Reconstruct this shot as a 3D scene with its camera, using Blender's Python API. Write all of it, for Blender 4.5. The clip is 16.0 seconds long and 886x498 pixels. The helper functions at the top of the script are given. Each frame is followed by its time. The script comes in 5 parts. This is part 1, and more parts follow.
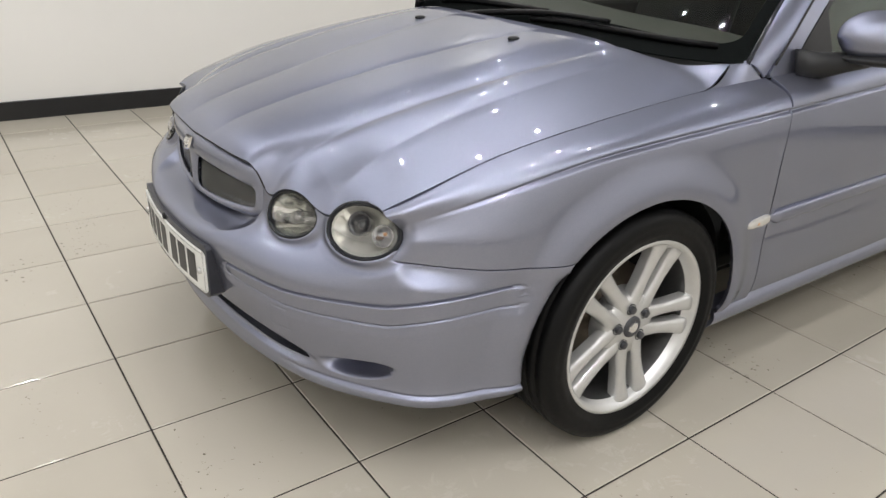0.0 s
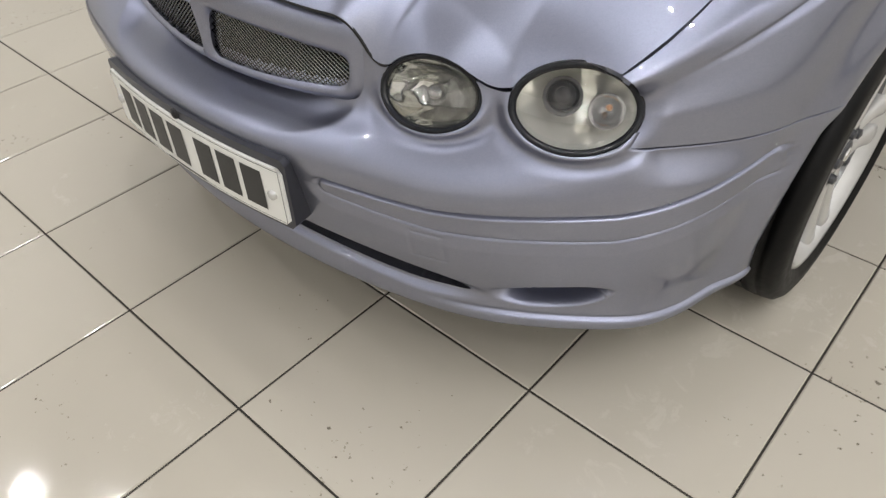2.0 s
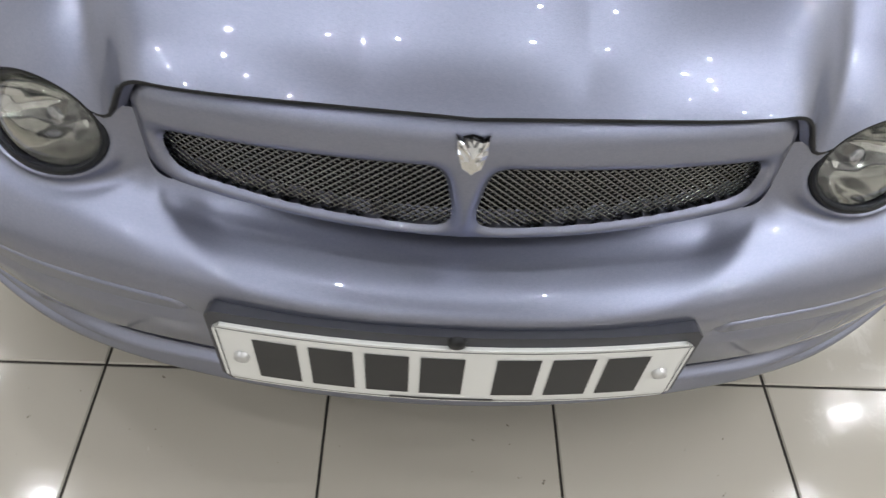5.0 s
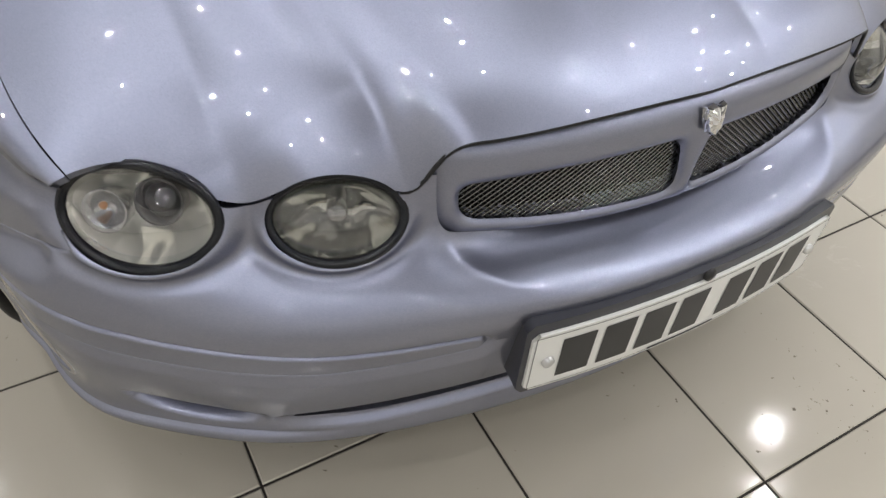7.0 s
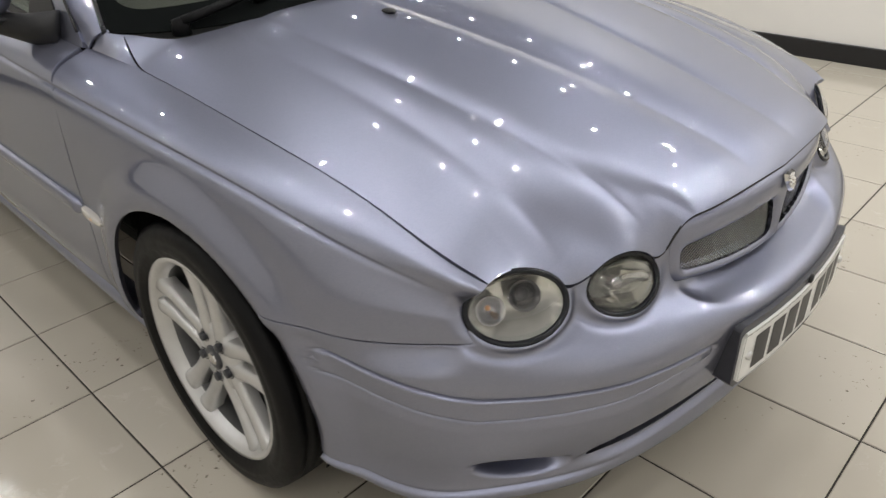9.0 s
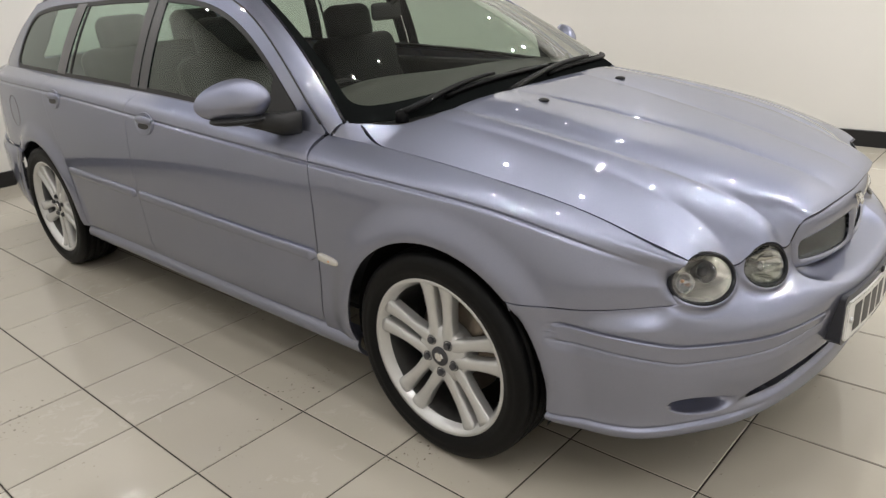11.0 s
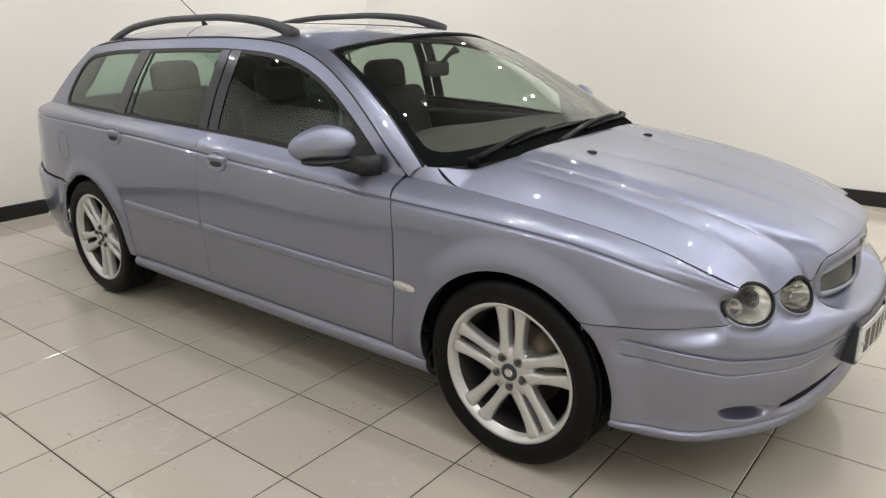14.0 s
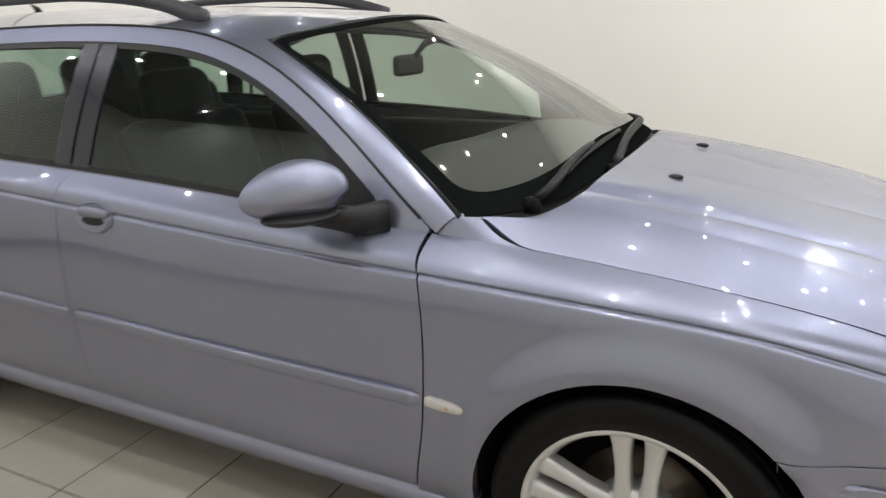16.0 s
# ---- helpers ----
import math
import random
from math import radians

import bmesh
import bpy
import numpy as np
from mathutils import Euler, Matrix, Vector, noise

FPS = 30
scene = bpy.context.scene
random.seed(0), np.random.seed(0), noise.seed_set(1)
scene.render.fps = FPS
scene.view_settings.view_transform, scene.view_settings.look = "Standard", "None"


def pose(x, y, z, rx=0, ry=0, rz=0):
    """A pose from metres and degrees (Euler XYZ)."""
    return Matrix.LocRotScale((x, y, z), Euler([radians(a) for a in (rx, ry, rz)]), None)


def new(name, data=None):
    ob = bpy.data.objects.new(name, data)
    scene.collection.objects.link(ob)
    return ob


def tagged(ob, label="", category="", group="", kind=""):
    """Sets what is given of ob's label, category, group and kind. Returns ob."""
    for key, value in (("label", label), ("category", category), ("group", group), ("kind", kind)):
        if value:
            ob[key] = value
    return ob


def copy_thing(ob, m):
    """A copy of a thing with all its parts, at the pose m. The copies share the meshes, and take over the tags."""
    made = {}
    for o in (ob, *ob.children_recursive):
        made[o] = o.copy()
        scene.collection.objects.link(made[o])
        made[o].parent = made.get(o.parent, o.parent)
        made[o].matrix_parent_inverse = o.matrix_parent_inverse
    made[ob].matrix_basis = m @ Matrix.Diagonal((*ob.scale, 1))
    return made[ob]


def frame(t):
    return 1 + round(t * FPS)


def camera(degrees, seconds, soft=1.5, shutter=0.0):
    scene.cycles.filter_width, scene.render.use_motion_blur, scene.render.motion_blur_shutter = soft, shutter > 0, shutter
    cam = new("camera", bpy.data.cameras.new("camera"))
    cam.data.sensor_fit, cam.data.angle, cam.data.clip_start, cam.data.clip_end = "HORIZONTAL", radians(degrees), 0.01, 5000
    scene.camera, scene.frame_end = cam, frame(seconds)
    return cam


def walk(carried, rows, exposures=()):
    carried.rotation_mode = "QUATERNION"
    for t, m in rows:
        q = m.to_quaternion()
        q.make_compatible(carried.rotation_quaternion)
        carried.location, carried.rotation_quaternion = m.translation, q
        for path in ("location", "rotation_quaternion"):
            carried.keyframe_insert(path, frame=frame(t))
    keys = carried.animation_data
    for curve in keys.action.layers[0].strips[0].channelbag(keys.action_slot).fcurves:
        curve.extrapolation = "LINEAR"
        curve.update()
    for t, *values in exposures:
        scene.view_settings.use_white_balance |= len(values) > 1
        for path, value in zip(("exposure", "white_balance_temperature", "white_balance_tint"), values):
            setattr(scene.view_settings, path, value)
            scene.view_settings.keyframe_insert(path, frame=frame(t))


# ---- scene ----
ROWS = [
    (0.0, pose(1.844, -1.319, 1.230, 65.47, -2.35, 55.22)),
    (0.5, pose(1.612, -1.338, 1.220, 61.62, -2.46, 53.01)),
    (1.0, pose(1.415, -1.363, 1.182, 56.87, -2.87, 49.63)),
    (1.5, pose(1.227, -1.379, 1.162, 51.89, -1.10, 46.15)),
    (2.0, pose(1.058, -1.367, 1.134, 47.76, 1.25, 42.07)),
    (2.5, pose(0.868, -1.347, 1.150, 44.10, 2.21, 35.23)),
    (3.0, pose(0.668, -1.345, 1.155, 41.41, 0.68, 28.97)),
    (3.5, pose(0.477, -1.355, 1.158, 38.97, -1.04, 21.94)),
    (4.0, pose(0.299, -1.312, 1.130, 36.79, -0.14, 16.10)),
    (4.5, pose(0.147, -1.294, 1.116, 38.36, -1.86, 10.73)),
    (5.0, pose(-0.047, -1.298, 1.131, 39.60, -3.35, 0.67)),
    (5.2, pose(-0.139, -1.295, 1.135, 39.76, -4.12, -3.24)),
    (7.5, pose(-0.772, -1.268, 1.180, 48.40, -1.94, -34.31)),
    (8.0, pose(-0.943, -1.289, 1.210, 53.47, -1.23, -39.34)),
    (8.5, pose(-1.120, -1.281, 1.245, 57.10, -1.68, -40.60)),
    (9.0, pose(-1.371, -1.228, 1.278, 60.21, 1.50, -45.91)),
    (9.5, pose(-1.559, -1.219, 1.280, 62.95, 1.21, -47.71)),
    (10.0, pose(-1.739, -1.247, 1.313, 65.60, 2.66, -49.65)),
    (10.2, pose(-1.819, -1.247, 1.309, 66.39, 2.54, -48.44)),
    (12.3, pose(-2.525, -1.243, 1.402, 72.40, 3.25, -49.94)),
    (12.5, pose(-2.559, -1.252, 1.409, 72.38, 2.95, -50.53)),
    (13.0, pose(-2.598, -1.236, 1.412, 72.21, 2.40, -50.07)),
    (13.5, pose(-2.587, -1.222, 1.395, 72.76, 1.89, -50.21)),
    (14.0, pose(-2.590, -1.166, 1.398, 72.49, 1.29, -50.98)),
    (14.5, pose(-2.588, -1.046, 1.391, 72.69, 1.35, -52.01)),
    (15.0, pose(-2.484, -0.798, 1.373, 71.73, 0.34, -52.22)),
    (15.5, pose(-2.326, -0.526, 1.375, 71.51, 0.69, -54.22)),
    (16.0, pose(-2.121, -0.233, 1.352, 71.94, 1.88, -63.43)),
]
cam = camera(63.49, 16.0, soft=1.3, shutter=0.3)
walk(cam, ROWS, [(0.0, 0.09, 6400, 10), (1.5, 0.06, 6450, 10), (3.0, -0.06, 6450, 10), (5.0, -0.03, 6150, 10), (7.5, -0.10, 6450, 10), (10.0, -0.05, 6550, 10), (12.5, 0.09, 6600, 10), (16.0, 0.07, 6450, 10)])

# ---- world ----
world = bpy.data.worlds.new("world")
scene.world = world
world.use_nodes = True
world.node_tree.nodes["Background"].inputs[0].default_value = (0.9, 0.95, 1.0, 1)
world.node_tree.nodes["Background"].inputs[1].default_value = 0.02


# ---- tools ----
def empty(name):
    return new(name)


def part(name, bm, material, parent=None, label="", smooth=False):
    """Links a bmesh as one mesh object under a thing or a part."""
    me = bpy.data.meshes.new(name)
    bm.to_mesh(me)
    bm.free()
    if smooth:
        me.polygons.foreach_set("use_smooth", [True] * len(me.polygons))
    me.materials.append(material)
    ob = new(name, me)
    if parent:
        ob.parent = parent
    return tagged(ob, label)


def spline_matrix(knots, q):
    """Weights of a natural cubic spline through the knots, at the places q."""
    k = np.asarray(knots, float)
    q = np.asarray(q, float)
    n = len(k)
    h = np.diff(k)
    A = np.zeros((n, n))
    B = np.zeros((n, n))
    A[0, 0] = A[-1, -1] = 1
    for i in range(1, n - 1):
        A[i, i - 1], A[i, i], A[i, i + 1] = h[i - 1], 2 * (h[i - 1] + h[i]), h[i]
        B[i, i - 1], B[i, i], B[i, i + 1] = 6 / h[i - 1], -6 / h[i - 1] - 6 / h[i], 6 / h[i]
    S = np.linalg.solve(A, B)
    j = np.clip(np.searchsorted(k, q) - 1, 0, n - 2)
    a, b = (k[j + 1] - q) / h[j], (q - k[j]) / h[j]
    M = np.zeros((len(q), n))
    r = np.arange(len(q))
    M[r, j] += a
    M[r, j + 1] += b
    M += ((a ** 3 - a) * h[j] ** 2 / 6)[:, None] * S[j] + ((b ** 3 - b) * h[j] ** 2 / 6)[:, None] * S[j + 1]
    return M


def curve(knots, values):
    """A smooth curve through the values at the knots, held straight beyond them."""
    def f(q):
        q = np.asarray(q, float)
        return (spline_matrix(knots, np.clip(q.ravel(), knots[0], knots[-1])) @ np.asarray(values, float)).reshape(q.shape)
    return f


def step(a, b, x):
    t = np.clip((x - a) / (b - a), 0, 1)
    return t * t * (3 - 2 * t)


class Sheet:
    """A surface as points and faces, which can be cut along any curve."""

    def __init__(self, P, F):
        self.P, self.F = np.asarray(P, float).reshape(-1, 3), F

    def cut(self, g):
        """Keeps what lies where g > 0; g takes all points as an array."""
        val = g(self.P)
        pts, ids, edges, faces = [], {}, {}, []
        P = self.P

        def old(i):
            if i not in ids:
                ids[i] = len(pts)
                pts.append(P[i])
            return ids[i]

        def mid(i, j):
            key = (i, j) if i < j else (j, i)
            if key not in edges:
                t = val[i] / (val[i] - val[j])
                edges[key] = len(pts)
                pts.append(P[i] + (P[j] - P[i]) * t)
            return edges[key]

        pos = val > 0
        for f in self.F:
            s = [pos[i] for i in f]
            if all(s):
                faces.append(tuple(old(i) for i in f))
            elif any(s):
                poly = []
                for a, i in enumerate(f):
                    j = f[(a + 1) % len(f)]
                    if pos[i]:
                        poly.append(old(i))
                    if pos[i] != pos[j]:
                        poly.append(mid(i, j))
                if len(poly) > 2:
                    faces.append(tuple(poly))
        return Sheet(np.array(pts), faces)

    def normals(self):
        N = np.zeros_like(self.P)
        for f in self.F:
            a, b, c = self.P[f[0]], self.P[f[1]], self.P[f[-1]]
            n = np.cross(b - a, c - a)
            for i in f:
                N[i] += n
        return N / np.maximum(np.linalg.norm(N, axis=1), 1e-12)[:, None]

    def moved(self, d):
        """The same surface, moved along its normals."""
        return Sheet(self.P + self.normals() * d, self.F)

    def object(self, name, material, parent, label="", fold=0.012):
        """Links it as a mesh; fold: how deep the edges are turned in."""
        count = {}
        for f in self.F:
            for a, i in enumerate(f):
                j = f[(a + 1) % len(f)]
                count[(i, j)] = count.get((i, j), 0) + 1
        N = self.normals()
        pts = [tuple(p) for p in self.P]
        faces = list(self.F)
        if fold:
            ring, inner = {}, {}
            for (i, j) in count:
                if (j, i) in count:
                    continue
                for k in (i, j):
                    if k not in ring:
                        ring[k] = len(pts)
                        pts.append(tuple(self.P[k]))
                        inner[k] = len(pts)
                        pts.append(tuple(self.P[k] - N[k] * fold))
                faces.append((ring[j], ring[i], inner[i], inner[j]))
        me = bpy.data.meshes.new(name)
        me.from_pydata(pts, [], faces)
        me.polygons.foreach_set("use_smooth", [True] * len(me.polygons))
        me.materials.append(material)
        me.validate()
        ob = new(name, me)
        ob.parent = parent
        return tagged(ob, label)


def net(P, nu, nv, flip=False):
    """A sheet from nu rows of nv points."""
    i = np.arange((nu - 1) * (nv - 1))
    a = (i // (nv - 1)) * nv + i % (nv - 1)
    F = np.stack([a, a + nv, a + nv + 1, a + 1], 1)
    return Sheet(P, [tuple(f[::-1] if flip else f) for f in F.tolist()])


def grid(us, vs, fn, flip=False):
    U, V = np.meshgrid(us, vs, indexing="ij")
    return net(np.stack(fn(U, V), -1), len(us), len(vs), flip)


def box_bm(size, at=(0, 0, 0), bevel=0.0, segments=2, bm=None, turn=None):
    out = bm or bmesh.new()
    b = bmesh.new()
    bmesh.ops.create_cube(b, size=1)
    bmesh.ops.scale(b, vec=size, verts=b.verts)
    if bevel:
        bmesh.ops.bevel(b, geom=b.edges[:], offset=bevel, segments=segments, profile=0.5, affect="EDGES")
    m = Matrix.Translation(at) @ (turn or Matrix())
    bmesh.ops.transform(b, matrix=m, verts=b.verts)
    me = bpy.data.meshes.new("scrap")
    b.to_mesh(me)
    b.free()
    out.from_mesh(me)
    bpy.data.meshes.remove(me)
    return out


def tube_bm(points, radius, sides=10, closed=False, bm=None, flat=1.0):
    """A tube along points; radius may be one number or one for each point."""
    out = bm or bmesh.new()
    pts = [Vector(p) for p in points]
    n = len(pts)
    rad = radius if hasattr(radius, "__len__") else [radius] * n
    rings = []
    ref = Vector((0, 0, 1))
    for i, p in enumerate(pts):
        a = pts[(i - 1) % n] if closed or i else p
        b = pts[(i + 1) % n] if closed or i < n - 1 else p
        d = (b - a).normalized()
        side = d.cross(ref)
        if side.length < 1e-3:
            side = d.cross(Vector((1, 0, 0)))
        side.normalize()
        up = side.cross(d)
        rings.append([out.verts.new(p + side * math.cos(w) * rad[i] * flat + up * math.sin(w) * rad[i])
                      for w in (2 * math.pi * k / sides for k in range(sides))])
    for i in range(n if closed else n - 1):
        r, s = rings[i], rings[(i + 1) % n]
        for k in range(sides):
            out.faces.new((r[k], r[(k + 1) % sides], s[(k + 1) % sides], s[k]))
    if not closed:
        out.faces.new(rings[0][::-1])
        out.faces.new(rings[-1])
    return out


def turned_bm(profile, sides=64, bm=None, m=None):
    """A body turned round the x axis from a profile of (x, radius)."""
    out = bm or bmesh.new()
    rings = []
    for x, r in profile:
        if r < 1e-5:
            rings.append([out.verts.new((x, 0, 0))])
        else:
            rings.append([out.verts.new((x, r * math.cos(w), r * math.sin(w))) for w in (2 * math.pi * k / sides for k in range(sides))])
    vs = [v for r in rings for v in r]
    for r, s in zip(rings, rings[1:]):
        for k in range(sides):
            q = [r[k % len(r)], r[(k + 1) % len(r)], s[(k + 1) % len(s)], s[k % len(s)]]
            q = list(dict.fromkeys(q))
            if len(q) > 2:
                out.faces.new(q)
    if m:
        bmesh.ops.transform(out, matrix=m, verts=vs)
    return out


# ---- materials ----
def material(name, colour, rough=0.5, metal=0.0, coat=0.0, noise_scale=0.0, vary=0.0, bump=0.0, rough_vary=0.0, coat_rough=0.03, detail=4.0, spec=0.5):
    m = bpy.data.materials.new(name)
    m.use_nodes = True
    nt = m.node_tree
    p = nt.nodes["Principled BSDF"]
    p.inputs["Base Color"].default_value = (*colour, 1)
    p.inputs["Roughness"].default_value = rough
    p.inputs["Metallic"].default_value = metal
    p.inputs["Coat Weight"].default_value = coat
    p.inputs["Specular IOR Level"].default_value = spec
    p.inputs["Coat Roughness"].default_value = coat_rough
    if noise_scale:
        co = nt.nodes.new("ShaderNodeTexCoord")
        no = nt.nodes.new("ShaderNodeTexNoise")
        no.inputs["Scale"].default_value = noise_scale
        no.inputs["Detail"].default_value = detail
        nt.links.new(co.outputs["Object"], no.inputs["Vector"])
        if vary:
            mix = nt.nodes.new("ShaderNodeMix")
            mix.data_type = "RGBA"
            mix.inputs["A"].default_value = (*[c * (1 - vary) for c in colour], 1)
            mix.inputs["B"].default_value = (*[min(1, c * (1 + vary)) for c in colour], 1)
            nt.links.new(no.outputs["Fac"], mix.inputs["Factor"])
            nt.links.new(mix.outputs["Result"], p.inputs["Base Color"])
        if rough_vary:
            mr = nt.nodes.new("ShaderNodeMapRange")
            mr.inputs["To Min"].default_value = max(0, rough - rough_vary)
            mr.inputs["To Max"].default_value = rough + rough_vary
            nt.links.new(no.outputs["Fac"], mr.inputs["Value"])
            nt.links.new(mr.outputs["Result"], p.inputs["Roughness"])
        if bump:
            bu = nt.nodes.new("ShaderNodeBump")
            bu.inputs["Strength"].default_value = bump
            bu.inputs["Distance"].default_value = 0.002
            nt.links.new(no.outputs["Fac"], bu.inputs["Height"])
            nt.links.new(bu.outputs["Normal"], p.inputs["Normal"])
    return m


def paint_material():
    """Metallic lilac-grey car paint: a tight bluish flake and a broad grey one under clear lacquer."""
    m = material("lilac_paint", (0.20, 0.22, 0.29), 0.34, 1.0, 1.0, coat_rough=0.008)
    nt = m.node_tree
    tight = nt.nodes["Principled BSDF"]
    broad = nt.nodes.new("ShaderNodeBsdfPrincipled")
    co = nt.nodes.new("ShaderNodeTexCoord")
    vo = nt.nodes.new("ShaderNodeTexVoronoi")
    vo.inputs["Scale"].default_value = 1400
    nt.links.new(co.outputs["Object"], vo.inputs["Vector"])
    sep = nt.nodes.new("ShaderNodeSeparateColor")
    nt.links.new(vo.outputs["Color"], sep.inputs["Color"])
    for p, dark, light, low, high in ((tight, (0.282, 0.302, 0.412), (0.338, 0.360, 0.484), 0.37, 0.41),
                                      (broad, (0.200, 0.198, 0.219), (0.240, 0.238, 0.262), 0.55, 0.62)):
        mix = nt.nodes.new("ShaderNodeMix")
        mix.data_type = "RGBA"
        mix.inputs["A"].default_value = (*dark, 1)
        mix.inputs["B"].default_value = (*light, 1)
        nt.links.new(sep.outputs["Green"], mix.inputs["Factor"])
        nt.links.new(mix.outputs["Result"], p.inputs["Base Color"])
        mr = nt.nodes.new("ShaderNodeMapRange")
        mr.inputs["To Min"].default_value = low
        mr.inputs["To Max"].default_value = high
        nt.links.new(sep.outputs["Red"], mr.inputs["Value"])
        nt.links.new(mr.outputs["Result"], p.inputs["Roughness"])
        p.inputs["Metallic"].default_value = 1.0
        p.inputs["Specular Tint"].default_value = (0.25, 0.27, 0.32, 1)
        p.inputs["Coat Weight"].default_value = 1.0
        p.inputs["Coat Roughness"].default_value = 0.008
        p.inputs["Coat IOR"].default_value = 1.55
    both = nt.nodes.new("ShaderNodeMixShader")
    both.inputs["Fac"].default_value = 0.36
    nt.links.new(tight.outputs["BSDF"], both.inputs[1])
    nt.links.new(broad.outputs["BSDF"], both.inputs[2])
    nt.links.new(both.outputs["Shader"], nt.nodes["Material Output"].inputs["Surface"])
    return m


def glass_material(name, tint, rough=0.0):
    """Thin clear sheet: it lets light straight through and mirrors at grazing angles."""
    m = bpy.data.materials.new(name)
    m.use_nodes = True
    nt = m.node_tree
    nt.nodes.remove(nt.nodes["Principled BSDF"])
    out = nt.nodes["Material Output"]
    tr = nt.nodes.new("ShaderNodeBsdfTransparent")
    tr.inputs["Color"].default_value = (*tint, 1)
    gl = nt.nodes.new("ShaderNodeBsdfGlossy")
    gl.inputs["Roughness"].default_value = rough
    gl.inputs["Color"].default_value = (*[0.4 + 0.6 * c for c in tint], 1)
    lw = nt.nodes.new("ShaderNodeLayerWeight")
    pw = nt.nodes.new("ShaderNodeMath")
    pw.operation = "POWER"
    pw.inputs[1].default_value = 3.6
    nt.links.new(lw.outputs["Facing"], pw.inputs[0])
    fr = nt.nodes.new("ShaderNodeMapRange")
    fr.inputs["To Min"].default_value = 0.07
    fr.inputs["To Max"].default_value = 0.9
    nt.links.new(pw.outputs["Value"], fr.inputs["Value"])
    mx = nt.nodes.new("ShaderNodeMixShader")
    nt.links.new(fr.outputs["Result"], mx.inputs["Fac"])
    nt.links.new(tr.outputs["BSDF"], mx.inputs[1])
    nt.links.new(gl.outputs["BSDF"], mx.inputs[2])
    nt.links.new(mx.outputs["Shader"], out.inputs["Surface"])
    return m


def light_material(name, colour, strength):
    m = bpy.data.materials.new(name)
    m.use_nodes = True
    p = m.node_tree.nodes["Principled BSDF"]
    p.inputs["Base Color"].default_value = (0.8, 0.8, 0.8, 1)
    p.inputs["Emission Color"].default_value = (*colour, 1)
    p.inputs["Emission Strength"].default_value = strength
    return m


PAINT = paint_material()
BLACK = material("black_plastic", (0.012, 0.012, 0.013), 0.48, noise_scale=300, vary=0.25, bump=0.12, spec=0.35)
GLOSSBLACK = material("black_window_trim", (0.008, 0.009, 0.012), 0.2, spec=0.3)
FRAMEBLACK = material("blue_black_door_frame", (0.022, 0.024, 0.034), 0.26, 0.5, 0.5)
FRIT = material("windscreen_black_border", (0.007, 0.008, 0.008), 0.5, spec=0.0)
WIPER = material("wiper_black", (0.004, 0.004, 0.0045), 0.4, spec=0.1)
GREYRAIL = material("satin_black_rail", (0.045, 0.046, 0.052), 0.42, noise_scale=200, vary=0.15)
RUBBER = material("tyre_rubber", (0.004, 0.004, 0.0042), 0.5, noise_scale=60, vary=0.3, bump=0.2, rough_vary=0.1, spec=0.16)
ALLOY = material("silver_alloy", (0.60, 0.60, 0.595), 0.32, 0.6, 0.8, noise_scale=40, vary=0.06)
WIRE = material("bright_wire", (0.24, 0.24, 0.232), 0.22, 1.0)
CHROME = material("chrome", (0.75, 0.75, 0.75), 0.08, 1.0)
# alloy barrel, its colour darkened for the shade behind the spokes
BARREL = material("shaded_wheel_barrel", (0.16, 0.16, 0.16), 0.35, 0.8, noise_scale=40, vary=0.2)
STEEL = material("brake_steel", (0.18, 0.15, 0.12), 0.4, 0.9, noise_scale=30, vary=0.3)
# underbody, and the shade in gaps and behind grille and spokes
DARK = material("underbody_and_shade_black", (0.008, 0.008, 0.008), 0.9, spec=0.1)
TRIM = material("charcoal_cabin_plastic", (0.018, 0.018, 0.017), 0.7, noise_scale=120, vary=0.2, spec=0.3)
LEATHER = material("black_leather", (0.007, 0.007, 0.007), 0.5, noise_scale=25, vary=0.25, spec=0.15)
DASH = material("olive_grey_dashboard", (0.050, 0.052, 0.044), 0.6, noise_scale=160, vary=0.15, spec=0.3)
HEADLINE = material("cream_headlining", (0.5, 0.48, 0.43), 0.9)
GLASS = glass_material("tinted_window_glass", (0.58, 0.70, 0.63))
SCREEN = glass_material("windscreen_glass", (0.85, 0.89, 0.84))
LENS = glass_material("lamp_lens", (0.92, 0.92, 0.92))
REFLECTOR = material("lamp_reflector", (0.94, 0.93, 0.87), 0.10, 0.70, noise_scale=14, bump=0.8, detail=1.0)
REFLECTOR.node_tree.nodes["Bump"].inputs["Distance"].default_value = 0.02
REFLECTOR_B = material("main_beam_reflector", (0.62, 0.62, 0.59), 0.06, 0.95, noise_scale=16, bump=1.0, detail=1.0)
REFLECTOR_B.node_tree.nodes["Bump"].inputs["Distance"].default_value = 0.02
LAMPGREY = material("lamp_inner_grey", (0.42, 0.42, 0.43), 0.10, 0.9)
LAMPDARK = material("lamp_projector_dark", (0.05, 0.05, 0.055), 0.08, 0.4, 1.0)
AMBER = material("amber_bulb", (0.5, 0.24, 0.10), 0.3)
PLATE = material("white_plate", (0.78, 0.78, 0.75), 0.35, noise_scale=15, vary=0.04)
PLATEBAR = material("plate_bar_black", (0.02, 0.02, 0.022), 0.4)
HOLDER = material("plate_holder_plastic", (0.03, 0.031, 0.04), 0.38, noise_scale=60, vary=0.2)
WALLPAINT = material("white_wall_paint", (0.80, 0.785, 0.75), 0.6, noise_scale=1.3, vary=0.03, bump=0.02)
CEILING = material("ceiling_grey", (0.22, 0.22, 0.225), 0.8, noise_scale=3, vary=0.02)
